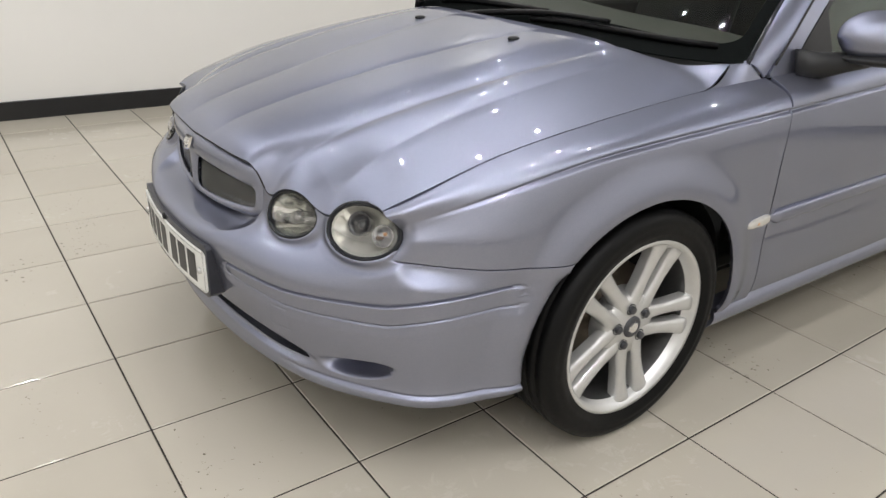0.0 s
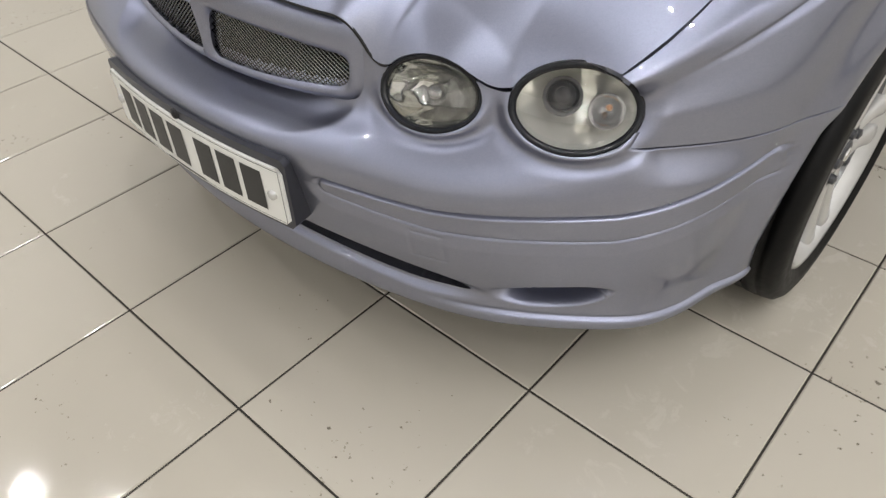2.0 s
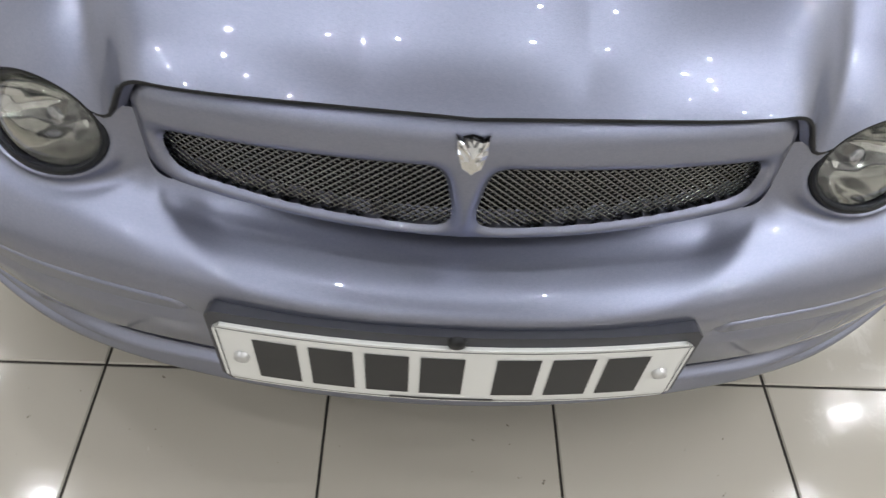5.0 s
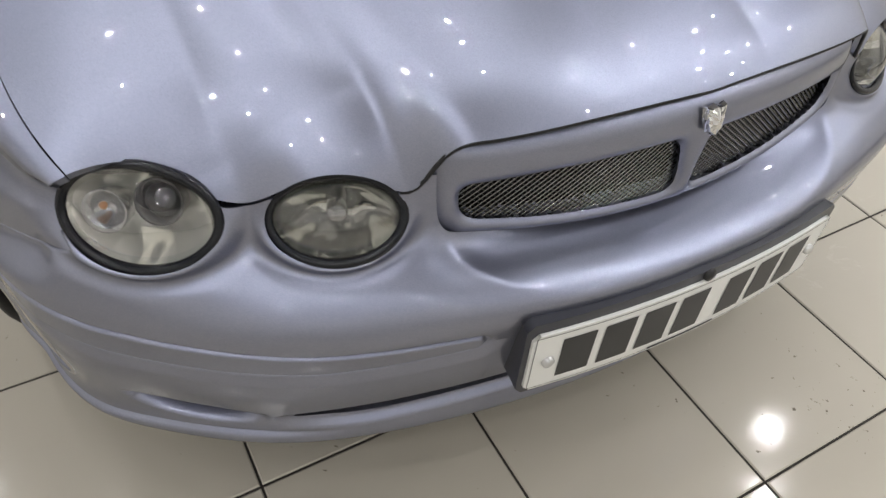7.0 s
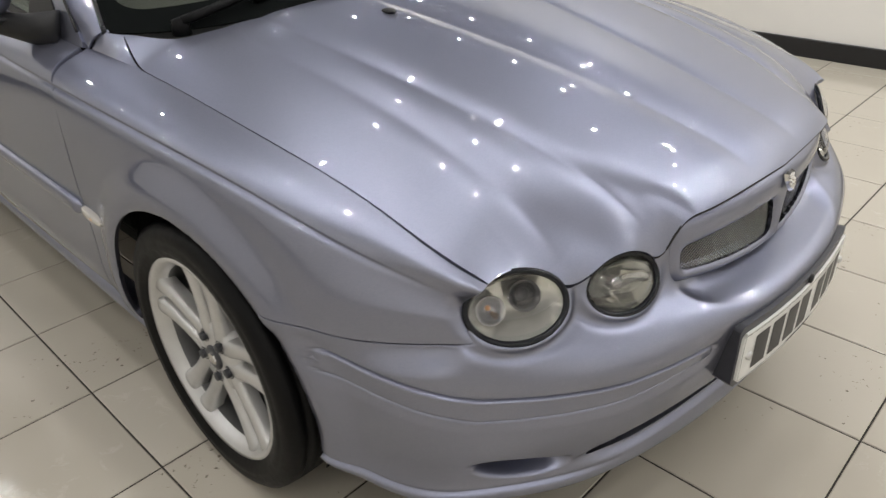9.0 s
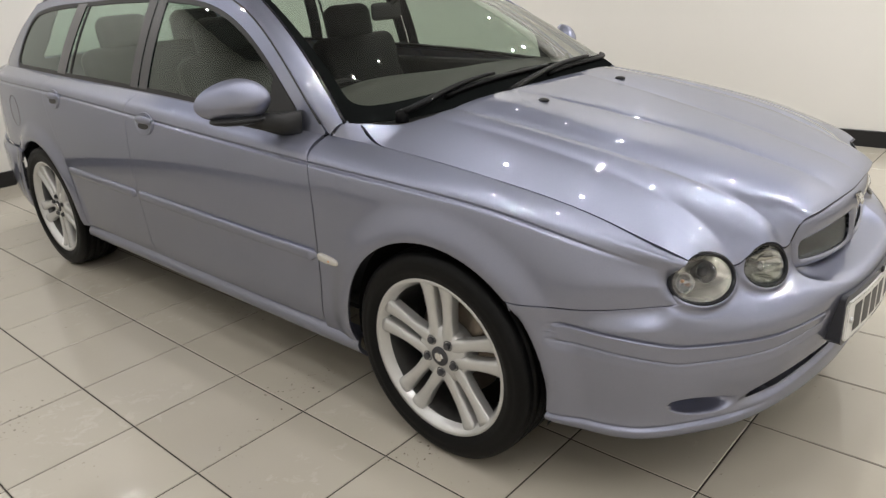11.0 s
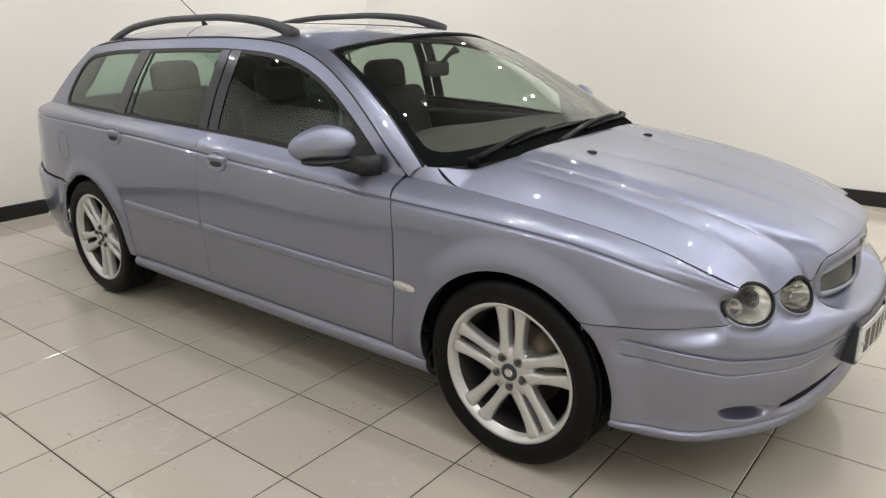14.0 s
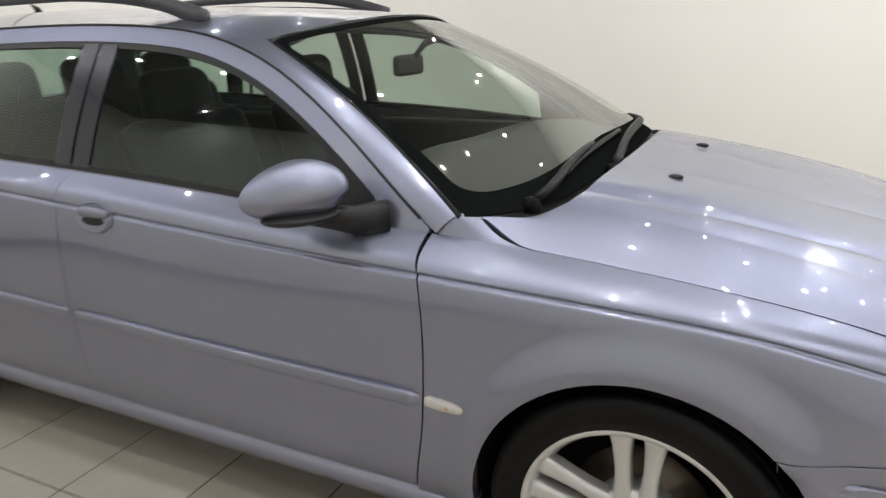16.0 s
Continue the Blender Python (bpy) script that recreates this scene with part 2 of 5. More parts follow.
SKIRT = material("black_skirting", (0.012, 0.012, 0.013), 0.35, noise_scale=12, vary=0.3, rough_vary=0.1)
LED = light_material("lamp_glow", (1.0, 0.985, 0.97), 1760.0)


# ---- room ----
X0, X1, Y0, Y1, HC = -3.27, 3.55, -5.2, 4.92, 3.0


def room():
    t = 0.15
    for name, size, at in (
            ("wall_west", (t, Y1 - Y0 + 2 * t, HC), (X0 - t / 2, (Y0 + Y1) / 2, HC / 2)),
            ("wall_east", (t, Y1 - Y0 + 2 * t, HC), (X1 + t / 2, (Y0 + Y1) / 2, HC / 2)),
            ("wall_north", (X1 - X0, t, HC), ((X0 + X1) / 2, Y1 + t / 2, HC / 2)),
            ("wall_south", (X1 - X0, t, HC), ((X0 + X1) / 2, Y0 - t / 2, HC / 2))):
        tagged(part(name, box_bm(size, at), WALLPAINT), "plain white painted showroom wall", "wall", kind="structure")
    tagged(part("ceiling", box_bm((X1 - X0 + 2 * t, Y1 - Y0 + 2 * t, 0.1), ((X0 + X1) / 2, (Y0 + Y1) / 2, HC + 0.05)), CEILING),
           "grey ceiling with round recessed downlights", "ceiling", kind="structure")
    s, h = 0.018, 0.115
    for name, size, at in (
            ("baseboard", (s, Y1 - Y0, h), (X0 + s / 2, (Y0 + Y1) / 2, h / 2)),
            ("baseboard", (s, Y1 - Y0, h), (X1 - s / 2, (Y0 + Y1) / 2, h / 2)),
            ("baseboard", (X1 - X0 - 2 * s, s, h), ((X0 + X1) / 2, Y1 - s / 2, h / 2)),
            ("baseboard", (X1 - X0 - 2 * s, s, h), ((X0 + X1) / 2, Y0 + s / 2, h / 2))):
        tagged(part(name, box_bm(size, at, 0.004, 1), SKIRT), "glossy black painted skirting board", "baseboard", kind="structure")


room()

# ---- lights: recessed ceiling downlights ----
def downlight():
    root = empty("downlight")
    prof = [(0.0, 0.048), (0.003, 0.048), (0.005, 0.042), (0.003, 0.030), (0.001, 0.022)]
    m = Matrix.Rotation(math.pi / 2, 4, "Y")
    part("bezel", turned_bm(prof, 24, m=m), ALLOY, root, smooth=True)
    part("lamp", turned_bm([(0.006, 0.0), (0.006, 0.0160)], 16, m=m), LED, root)
    tagged(root, "small round ceiling downlight, lit", "downlight", "ceiling downlights")
    return root


first = downlight()
first.matrix_basis = pose(-2.88, -4.75, HC)
shift = random.Random(11)
for i in range(8):
    for j in range(14):
        px_, py_ = -2.88 + 0.862 * i + shift.uniform(-0.1, 0.1), -4.75 + 0.71 * j + shift.uniform(-0.1, 0.1)
        over_car = 1.3 < py_ < 2.7 and abs(px_) < 1.45
        over_aisle = 0.9 < px_ < 2.5 and 0.3 < py_ < 2.4
        thinned = (py_ < -2.9 and (i + j) % 2 == 0) or (px_ < -2.3 and (i + j) % 2 == 1)
        front_bay = abs(px_) < 0.8 and -2.9 < py_ < -0.8
        beside_car = px_ < -1.2 and 0.2 < py_ < 3.4 and (i + j) % 2
        dim = (px_ < -2.2 and -1.9 < py_ < 0.3) or (0.2 < px_ < 0.9 and py_ > 2.8)
        by_wall = px_ > 2.9 and -0.9 < py_ < 0.6
        kept = (i or j) and (i, j) != (1, 6)
        if kept and not (over_car or over_aisle or thinned or front_bay or beside_car or by_wall or dim):
            copy_thing(first, pose(px_, py_, HC))
copy_thing(first, pose(2.80, 0.90, HC))
copy_thing(first, pose(-2.52, -1.46, HC))
copy_thing(first, pose(1.22, -1.02, HC))
copy_thing(first, pose(1.62, -1.52, HC))
for k in range(3):
    copy_thing(first, pose(2.70, -2.6 + 1.2 * k, HC))

# ---- the car: shape ----
# x across, front towards -y; the front axle is at y = 0
YK = (-0.64, -0.45, -0.25, 0.0, 0.4, 0.9, 1.6, 2.3, 2.9, 3.4, 3.78)
LINE_X = [curve(YK, v) for v in (
    (0.690, 0.775, 0.800, 0.810, 0.818, 0.825, 0.825, 0.820, 0.800, 0.740, 0.600),
    (0.697, 0.795, 0.828, 0.846, 0.854, 0.860, 0.860, 0.855, 0.832, 0.770, 0.640),
    (0.698, 0.815, 0.846, 0.862, 0.872, 0.880, 0.882, 0.876, 0.852, 0.790, 0.660),
    (0.698, 0.813, 0.850, 0.868, 0.879, 0.888, 0.890, 0.884, 0.858, 0.792, 0.655),
    (0.697, 0.804, 0.847, 0.867, 0.879, 0.887, 0.888, 0.882, 0.855, 0.787, 0.645),
    (0.692, 0.783, 0.832, 0.854, 0.867, 0.872, 0.873, 0.868, 0.842, 0.772, 0.628))]
SWAGE = curve(YK, (0.655, 0.718, 0.771, 0.800, 0.822, 0.847, 0.886, 0.922, 0.935, 0.935, 0.925))
RIBZ = curve((0.4, 1.0, 1.6, 2.3), (0.549, 0.565, 0.578, 0.590))
BELT_X = curve((0.3, 0.56, 1.0, 1.6, 2.3, 2.9, 3.3, 3.6), (0.772, 0.784, 0.796, 0.797, 0.789, 0.760, 0.715, 0.64))
BELT_Z = curve((0.3, 0.56, 0.8, 1.13, 1.6, 2.3, 2.9, 3.6), (0.885, 0.898, 0.913, 0.938, 0.962, 0.985, 1.0, 1.008))
SHUT_X = curve((-0.66, -0.63, -0.45, -0.2, 0.0, 0.3, 0.6), (0.668, 0.683, 0.716, 0.735, 0.742, 0.748, 0.782))
SHUT_Z = curve((-0.66, -0.63, -0.45, -0.2, 0.0, 0.3, 0.6), (0.682, 0.695, 0.762, 0.818, 0.845, 0.874, 0.90))
SEAM_Z = curve((-0.66, -0.45, -0.24, -0.1), (0.596, 0.572, 0.562, 0.560))
DOOR_F = curve((0.15, 0.28, 0.4, 0.54, 0.7, 0.80, 0.90, 1.0), (0.525, 0.508, 0.486, 0.468, 0.463, 0.472, 0.492, 0.51))
DOOR_R = curve((0.15, 0.3, 0.45, 0.6, 0.75, 0.9, 1.05), (2.285, 2.285, 2.30, 2.345, 2.42, 2.475, 2.475))
DOOR_B = 1.625
AXLE_R, WHEEL_Z, ARCH = 2.70, 0.318, 0.350
VK = (0.0, 0.1, 0.3, 0.45, 0.62, 0.78, 0.9, 1.0)


def flare(r):
    """Swelling of the skin round a wheel arch, at the distance r from the axle, rolled under at the lip."""
    return 0.021 * (1 - step(ARCH + 0.015, ARCH + 0.108, r)) - 0.005 * np.exp(-np.maximum(r - ARCH, 0) / 0.007)


def side(s, ys, vs, fender=False):
    """One flank of the body, s = -1 or 1, at the stations ys and heights vs."""
    M = spline_matrix(VK, vs)
    xs = [f(ys) for f in LINE_X]
    sw = SWAGE(ys)
    low = np.interp(ys, (-0.64, -0.25, 0.4, 2.3, 3.8), (0.598, 0.575, 0.56, 0.575, 0.58))
    zs = [0 * ys + 0.20, 0 * ys + 0.28, 0 * ys + 0.44, low, (low + sw) / 2 + 0.008, sw]
    tx, tz = (SHUT_X(ys), SHUT_Z(ys)) if fender else (BELT_X(ys), BELT_Z(ys))
    xs += [(xs[5] + tx) / 2 + 0.012, tx]
    zs += [(sw + tz) / 2 + 0.010, tz]
    x = np.array(xs).T @ M.T
    z = np.array(zs).T @ M.T
    y = np.repeat(ys[:, None], len(vs), 1)
    for c in (0.0, AXLE_R):
        x = x + flare(np.hypot(y - c, z - WHEEL_Z)) * step(0.17, 0.30, z)
    x = x - 0.008 * np.exp(-((z - sw[:, None]) / 0.0045) ** 2) * step(-0.62, -0.3, y)
    return net(np.stack([s * x, y, z], -1), len(ys), len(vs), flip=(s < 0))


def arch_cut(c, r=ARCH):
    return lambda P: np.hypot(P[:, 1] - c, P[:, 2] - WHEEL_Z) - r


VS = np.concatenate([np.linspace(0, 0.70, 56), np.linspace(0.705, 0.85, 42), np.linspace(0.86, 1.0, 14)])

# lamps: centre, outward normal, half width, half height
LAMPS = [((0.632, -0.652, 0.636), (0.50, -0.78, 0.42), 0.083, 0.057), ((0.441, -0.727, 0.622), (0.32, -0.85, 0.42), 0.073, 0.050)]


def lamp_frame(k, s):
    c, n, a, b = LAMPS[k]
    c = Vector((c[0] * s, c[1], c[2]))
    n = Vector((n[0] * s, n[1], n[2])).normalized()
    r = Vector((0, 0, 1)).cross(n).normalized()
    return c, n, r, n.cross(r), a, b


def lamp_cut(k, s, grow=0.0):
    c, n, r, u, a, b = lamp_frame(k, s)

    def g(P):
        d = P - np.array(c)
        near = np.abs(d @ np.array(n)) < 0.2
        v = np.hypot(d @ np.array(r) / (a + grow), d @ np.array(u) / (b + grow)) - 1
        return np.where(near, v, 1.0)
    return g


def flush(P, s, reach):
    """Brings the skin round an outer lamp level with the lamp's rim."""
    c, n, r, u, a, b = (np.array(q) for q in lamp_frame(0, s))
    d = P - c
    p, q, dn = d @ r / a, d @ u / b, d @ n
    rho = np.hypot(p, q)
    rim_at = 0.004 - 0.012 * np.minimum((p / np.maximum(rho, 1e-6)) ** 2, 1)
    w = (1 - step(1.0, reach, rho)) * (1 - step(0.035, 0.085, np.abs(dn))) * step(0.70, 0.25, q / np.maximum(rho, 1e-6))
    return P + n * ((rim_at - dn) * w)[..., None]


# bonnet
BON_C = curve((-0.82, -0.79, -0.6, -0.4, -0.2, 0.05, 0.25, 0.4), (0.735, 0.746, 0.802, 0.852, 0.894, 0.938, 0.964, 0.975))
EDGE_Y = curve((0.0, 0.15, 0.27, 0.315, 0.345, 0.44, 0.512, 0.60, 0.683, 0.72), (-0.800, -0.793, -0.780, -0.769, -0.755, -0.722, -0.694, -0.662, -0.632, -0.618))
EDGE_Z = curve((0.0, 0.15, 0.29, 0.320, 0.335, 0.349, 0.40, 0.44, 0.48, 0.512, 0.53, 0.56, 0.60, 0.683, 0.72), (0.716, 0.718, 0.716, 0.709, 0.691, 0.664, 0.665, 0.674, 0.667, 0.650, 0.646, 0.655, 0.668, 0.696, 0.70))
SOFT_Z = curve((0.0, 0.15, 0.29, 0.36, 0.44, 0.53, 0.60, 0.683, 0.72), (0.716, 0.718, 0.713, 0.690, 0.677, 0.669, 0.673, 0.697, 0.701))
VALLEY = ((curve((-0.80, -0.6, -0.35, 0.0, 0.3), (0.352, 0.395, 0.435, 0.465, 0.48)), 0.026, 0.006, curve((-0.85, -0.74, -0.68, -0.60, -0.4, 0.0, 0.3), (0.034, 0.028, 0.018, 0.012, 0.009, 0.007, 0.003))),
          (curve((-0.75, -0.5, -0.25, 0.0, 0.3), (0.526, 0.538, 0.545, 0.555, 0.56)), 0.030, 0.006, curve((-0.80, -0.69, -0.60, -0.5, -0.35, -0.1, 0.1, 0.3), (0.017, 0.014, 0.011, 0.009, 0.008, 0.006, 0.004, 0.001))),
          (curve((-0.82, -0.5, 0.0, 0.3), (0.098, 0.118, 0.18, 0.22)), 0.040, 0.002, curve((-0.85, -0.3, 0.0, 0.3), (0.0050, 0.0048, 0.0035, 0.001))))


def bonnet_z(x, y):
    x = np.abs(x)

    def base(x, y):
        zc, x1, z1 = BON_C(y), SHUT_X(y), SHUT_Z(y)
        z = zc - (zc - z1) * np.clip(x / x1, 0, 1.2) ** (2.5 + 1.5 * step(-0.5, 0.2, y))
        for line, w, cusp, deep in VALLEY:
            z = z - deep(y) * np.exp(-(np.sqrt((x - line(y)) ** 2 + cusp ** 2) - cusp) / w)
        return z + 0.012 * step(0.3, -0.5, y) * np.exp(-((x - 0.50) / 0.16) ** 2)
    ye = EDGE_Y(x)
    drop, dip = base(x, ye) - SOFT_Z(x), SOFT_Z(x) - EDGE_Z(x)
    brow = step(-0.06, 0.08, x - VALLEY[0][0](y))
    roll = 0.036 + 0.040 * brow * (1 - 0.4 * step(0.60, 0.69, x))
    corner = 0.028 * step(0.27, 0.39, y) * step(0.42, 0.70, x)
    return base(x, y) + corner - drop * np.exp(-np.maximum(y - ye, 0) / roll) - dip * np.exp(-np.maximum(y - ye, 0) / 0.026)


def shut_gap(P):
    """Distance from the bonnet's side and rear edges, positive inside the bonnet."""
    x, y = np.abs(P[:, 0]), P[:, 1]
    inx = SHUT_X(y) - 1.0 * np.maximum(y - 0.25, 0) ** 1.7 - x
    q = np.clip(x / 0.74, 0, 1.1)
    rear = 0.205 + 0.03 * q ** 2 + 0.19 * q ** 8 - y
    return np.minimum(inx, rear)


car = empty("estate_car")
tagged(car, "lilac-silver metallic estate car parked on showroom tiles", "car")

ub = np.linspace(-1, 1, 321)
vb = np.concatenate([np.linspace(0, 0.3, 90) ** 1.15, np.linspace(0.31, 1, 110)])


def bonnet_grid(U, V):
    x = U * 0.76
    ye = EDGE_Y(np.abs(x))
    y = ye + V * (0.42 - ye)
    return x, y, bonnet_z(x, y)


bon = grid(ub, vb, bonnet_grid)
bon = bon.cut(lambda P: shut_gap(P) - 0.001)
for s in (-1, 1):
    for k in (0, 1):
        bon = bon.cut(lamp_cut(k, s, 0.004))
bonnet = bon.object("bonnet", PAINT, car, fold=0.014)
# black tube added for the shade in the gap above the grille
seal = [(x, float(EDGE_Y(np.array(abs(x)))) + 0.003, float(EDGE_Z(np.array(abs(x)))) - 0.003) for x in np.linspace(-0.372, 0.372, 90)]
part("bonnet_gap_shade", tube_bm(seal, 0.0032, 6), BLACK, bonnet, "black strip for the shade in the bonnet's front gap", smooth=True)

# grille outline
def smooth_min(a, b, k):
    h = np.clip(0.5 + 0.5 * (b - a) / k, 0, 1)
    return b * (1 - h) + a * h - k * h * (1 - h)


def grille_y(x, z):
    return -0.813 + 0.48 * x ** 2 + 0.04 * (z - 0.64)


def grille_outer(x, z):
    ax = np.abs(x)
    g = smooth_min(0.712 - 0.10 * ax ** 2 - z, z - (0.552 + 0.20 * ax ** 2), 0.02)
    return smooth_min(g, 0.335 - ax, 0.032)


# front bumper: lines round the nose, from lip to lamps
AK = (0.0, 0.2, 0.4, 0.6, 0.78, 0.9, 1.0)
BUMP = [  # across, along, up
    ((0, 0.18, 0.36, 0.53, 0.68, 0.770, 0.806), (-0.775, -0.766, -0.737, -0.680, -0.580, -0.46, -0.22), (0.205, 0.205, 0.205, 0.205, 0.207, 0.212, 0.22)),
    ((0, 0.18, 0.36, 0.54, 0.70, 0.792, 0.830), (-0.822, -0.812, -0.782, -0.722, -0.615, -0.48, -0.22), (0.222, 0.222, 0.222, 0.223, 0.226, 0.232, 0.24)),
    ((0, 0.18, 0.36, 0.54, 0.705, 0.795, 0.832), (-0.836, -0.826, -0.796, -0.735, -0.625, -0.487, -0.22), (0.275, 0.275, 0.275, 0.275, 0.275, 0.275, 0.275)),
    ((0, 0.18, 0.36, 0.545, 0.712, 0.800, 0.838), (-0.858, -0.848, -0.817, -0.755, -0.640, -0.495, -0.22), (0.375, 0.375, 0.375, 0.375, 0.378, 0.38, 0.385)),
    ((0, 0.18, 0.36, 0.548, 0.718, 0.805, 0.843), (-0.876, -0.866, -0.831, -0.766, -0.647, -0.50, -0.22), (0.462, 0.462, 0.464, 0.468, 0.475, 0.482, 0.487)),
    ((0, 0.18, 0.36, 0.545, 0.715, 0.805, 0.845), (-0.885, -0.874, -0.834, -0.769, -0.651, -0.502, -0.22), (0.513, 0.513, 0.516, 0.518, 0.525, 0.528, 0.530)),
    ((0, 0.18, 0.36, 0.535, 0.707, 0.803, 0.849), (-0.857, -0.847, -0.806, -0.745, -0.647, -0.502, -0.22), (0.531, 0.532, 0.549, 0.553, 0.560, 0.560, 0.556)),
    ((0, 0.18, 0.36, 0.525, 0.700, 0.799, 0.850), (-0.785, -0.780, -0.760, -0.712, -0.634, -0.498, -0.22), (0.544, 0.546, 0.578, 0.585, 0.590, 0.575, 0.566)),
    ((0, 0.18, 0.350, 0.520, 0.675, 0.770, 0.826), (-0.735, -0.735, -0.746, -0.690, -0.605, -0.475, -0.22), (0.60, 0.61, 0.664, 0.648, 0.640, 0.605, 0.595))]
BV = (0.0, 0.06, 0.18, 0.38, 0.55, 0.67, 0.76, 0.87, 1.0)


def mirrored(knots, values, odd):
    k = [-q for q in knots[:0:-1]] + list(knots)
    v = [(-q if odd else q) for q in values[:0:-1]] + list(values)
    return curve(k, v)


BL = [(mirrored(AK, l[0], True), mirrored(AK, l[1], False), mirrored(AK, l[2], False)) for l in BUMP]


FY, FZ = np.linspace(-0.66, 0.0, 67), np.linspace(0.50, 0.72, 45)
LUT = []
for row in side(1, FY, VS, True).P.reshape(len(FY), len(VS), 3):
    LUT.append(np.interp(FZ, row[:, 2], row[:, 0]))
LUT = np.array(LUT)


def fender_x(y, z):
    """Half width of the fender surface at a place on the flank."""
    a = np.clip((y - FY[0]) / (FY[1] - FY[0]), 0, len(FY) - 1.001)
    b = np.clip((z - FZ[0]) / (FZ[1] - FZ[0]), 0, len(FZ) - 1.001)
    i, j = a.astype(int), b.astype(int)
    p, q = a - i, b - j
    return (LUT[i, j] * (1 - p) + LUT[i + 1, j] * p) * (1 - q) + (LUT[i, j + 1] * (1 - p) + LUT[i + 1, j + 1] * p) * q


def bumper_grid(U, V):
    us, vs = U[:, 0], V[0]
    M = spline_matrix(BV, vs)
    x = np.array([l[0](us) for l in BL]).T @ M.T
    y = np.array([l[1](us) for l in BL]).T @ M.T
    z = np.array([l[2](us) for l in BL]).T @ M.T
    ax = np.abs(x)
    # outward direction in plan
    nx, ny = np.gradient(y, axis=0), -np.gradient(x, axis=0)
    ln = np.hypot(nx, ny) + 1e-9
    nx, ny = nx / ln, ny / ln
    push = 0 * x
    # raised rub strip with a groove round it
    a = np.abs(U)
    top = np.interp(ax, (0.3, 0.5, 0.72, 0.84), (0.476, 0.477, 0.496, 0.530))
    bot = np.interp(ax, (0.3, 0.5, 0.72, 0.84), (0.446, 0.434, 0.446, 0.484))
    end_in = 0.300
    cy, hy = (top + bot) / 2, (top - bot) / 2
    lx = np.where(ax < end_in + hy, (end_in + hy - ax), 0)
    lo = np.where(a > 0.945, (a - 0.945) * 2.6, 0)
    d = np.hypot(np.maximum(lx, lo), z - cy) - hy
    band = (ax > 0.24) & (np.abs(z - cy) < 0.08)
    push = push - np.where(band, np.where(z < cy, 0.0040, 0.0085) * np.exp(-(d / 0.0034) ** 2), 0)
    push = push - np.where(band & (z < cy), 0.004 * (1 - step(0.0, 0.03, d)) * (d > 0), 0)
    push = push + flare(np.hypot(y, z - WHEEL_Z)) * step(0.17, 0.30, z)
    # fog lamp hollow
    fx, fz = (ax - 0.652) / np.where(ax > 0.652, 0.068, 0.100), (z - 0.315 - 0.16 * (ax - 0.635)) / np.where(z > 0.315, 0.020, 0.034)
    fr = np.hypot(fx, fz)
    push = push - 0.066 * (1 - step(0.55, 1.0, fr)) * (ax > 0.5) * step(0.50, 0.66, ax)
    # lower intake slot
    sz = 0.318 - 0.02 * (ax / 0.5) ** 2
    sd = np.maximum(ax - 0.40, 0) / 0.13
    push = push - 0.012 * (1 - step(0.75, 1.3, np.hypot(sd, (z - sz) / 0.026)))
    # tow eye cover on one side
    tow = np.maximum(np.abs(x - 0.478), np.abs(z - 0.395)) - 0.026
    push = push - np.where(x > 0.4, 0.0016 * np.exp(-(tow / 0.0022) ** 2), 0)
    # lip line above the skirt
    push = push - 0.006 * np.exp(-((z - 0.262) / 0.0038) ** 2) * step(0.42, 0.6, ax) + 0.003 * (1 - step(0.252, 0.262, z)) * step(0.42, 0.6, ax)
    x, y = x + nx * push, y + ny * push
    # scooped shelf under the grille, with a crest at its sides
    e = (ax / 0.325) ** 2.5 + (np.maximum(-0.715 - y, 0) / 0.173) ** 2.5
    zc = np.array([l[2](np.zeros(1))[0] for l in BL]) @ M.T
    flat = (1 - step(0.66, 1.06, e)) * step(0.60, 0.68, V)
    z = z * (1 - flat) + (zc[None, :] + 0.010 * (ax / 0.325) ** 2) * flat
    z = z + 0.0016 * np.exp(-((e - 1.04) / 0.10) ** 2) * step(0.62, 0.68, V) * step(0.05, 0.2, ax)
    # swollen lower lids round the lamps, with a soft hollow below them
    for s in (-1, 1):
        x, y, z = np.moveaxis(flush(np.stack([x, y, z], -1), s, 1.35), -1, 0)
    for k in (0, 1):
        for s in (-1, 1):
            lc, ln_, lr, lu, la, lb = lamp_frame(k, s)
            dx, dy, dz = x - lc.x, y - lc.y, z - lc.z
            p = (dx * lr.x + dy * lr.y + dz * lr.z) / la
            q = (dx * lu.x + dy * lu.y + dz * lu.z) / lb
            dn = dx * ln_.x + dy * ln_.y + dz * ln_.z
            rho = np.hypot(p, q)
            low_ = step(0.45, -0.70, q / np.maximum(rho, 1e-6)) * (np.abs(dn) < 0.15)
            lid = (0.010 * np.exp(-((rho - 1.12) / 0.11) ** 2) - 0.0035 * np.exp(-((rho - 1.42) / 0.15) ** 2)) * low_
            x, y, z = x + ln_.x * lid, y + ln_.y * lid, z + ln_.z * lid
    # flush with the fender along the seam, tucked in behind it above
    inner = step(0.62, 0.67, np.abs(x)) * step(-0.645, -0.585, y) * (y < 0)
    seam = SEAM_Z(y)
    fx = fender_x(y, np.maximum(z, seam))
    w = step(seam - 0.050, seam - 0.002, z)
    nxt = np.abs(x) * (1 - w) + (fx - 0.001) * w - 0.014 * step(seam - 0.002, seam + 0.003, z)
    return x * (1 - inner) + np.sign(x) * nxt * inner, y, z


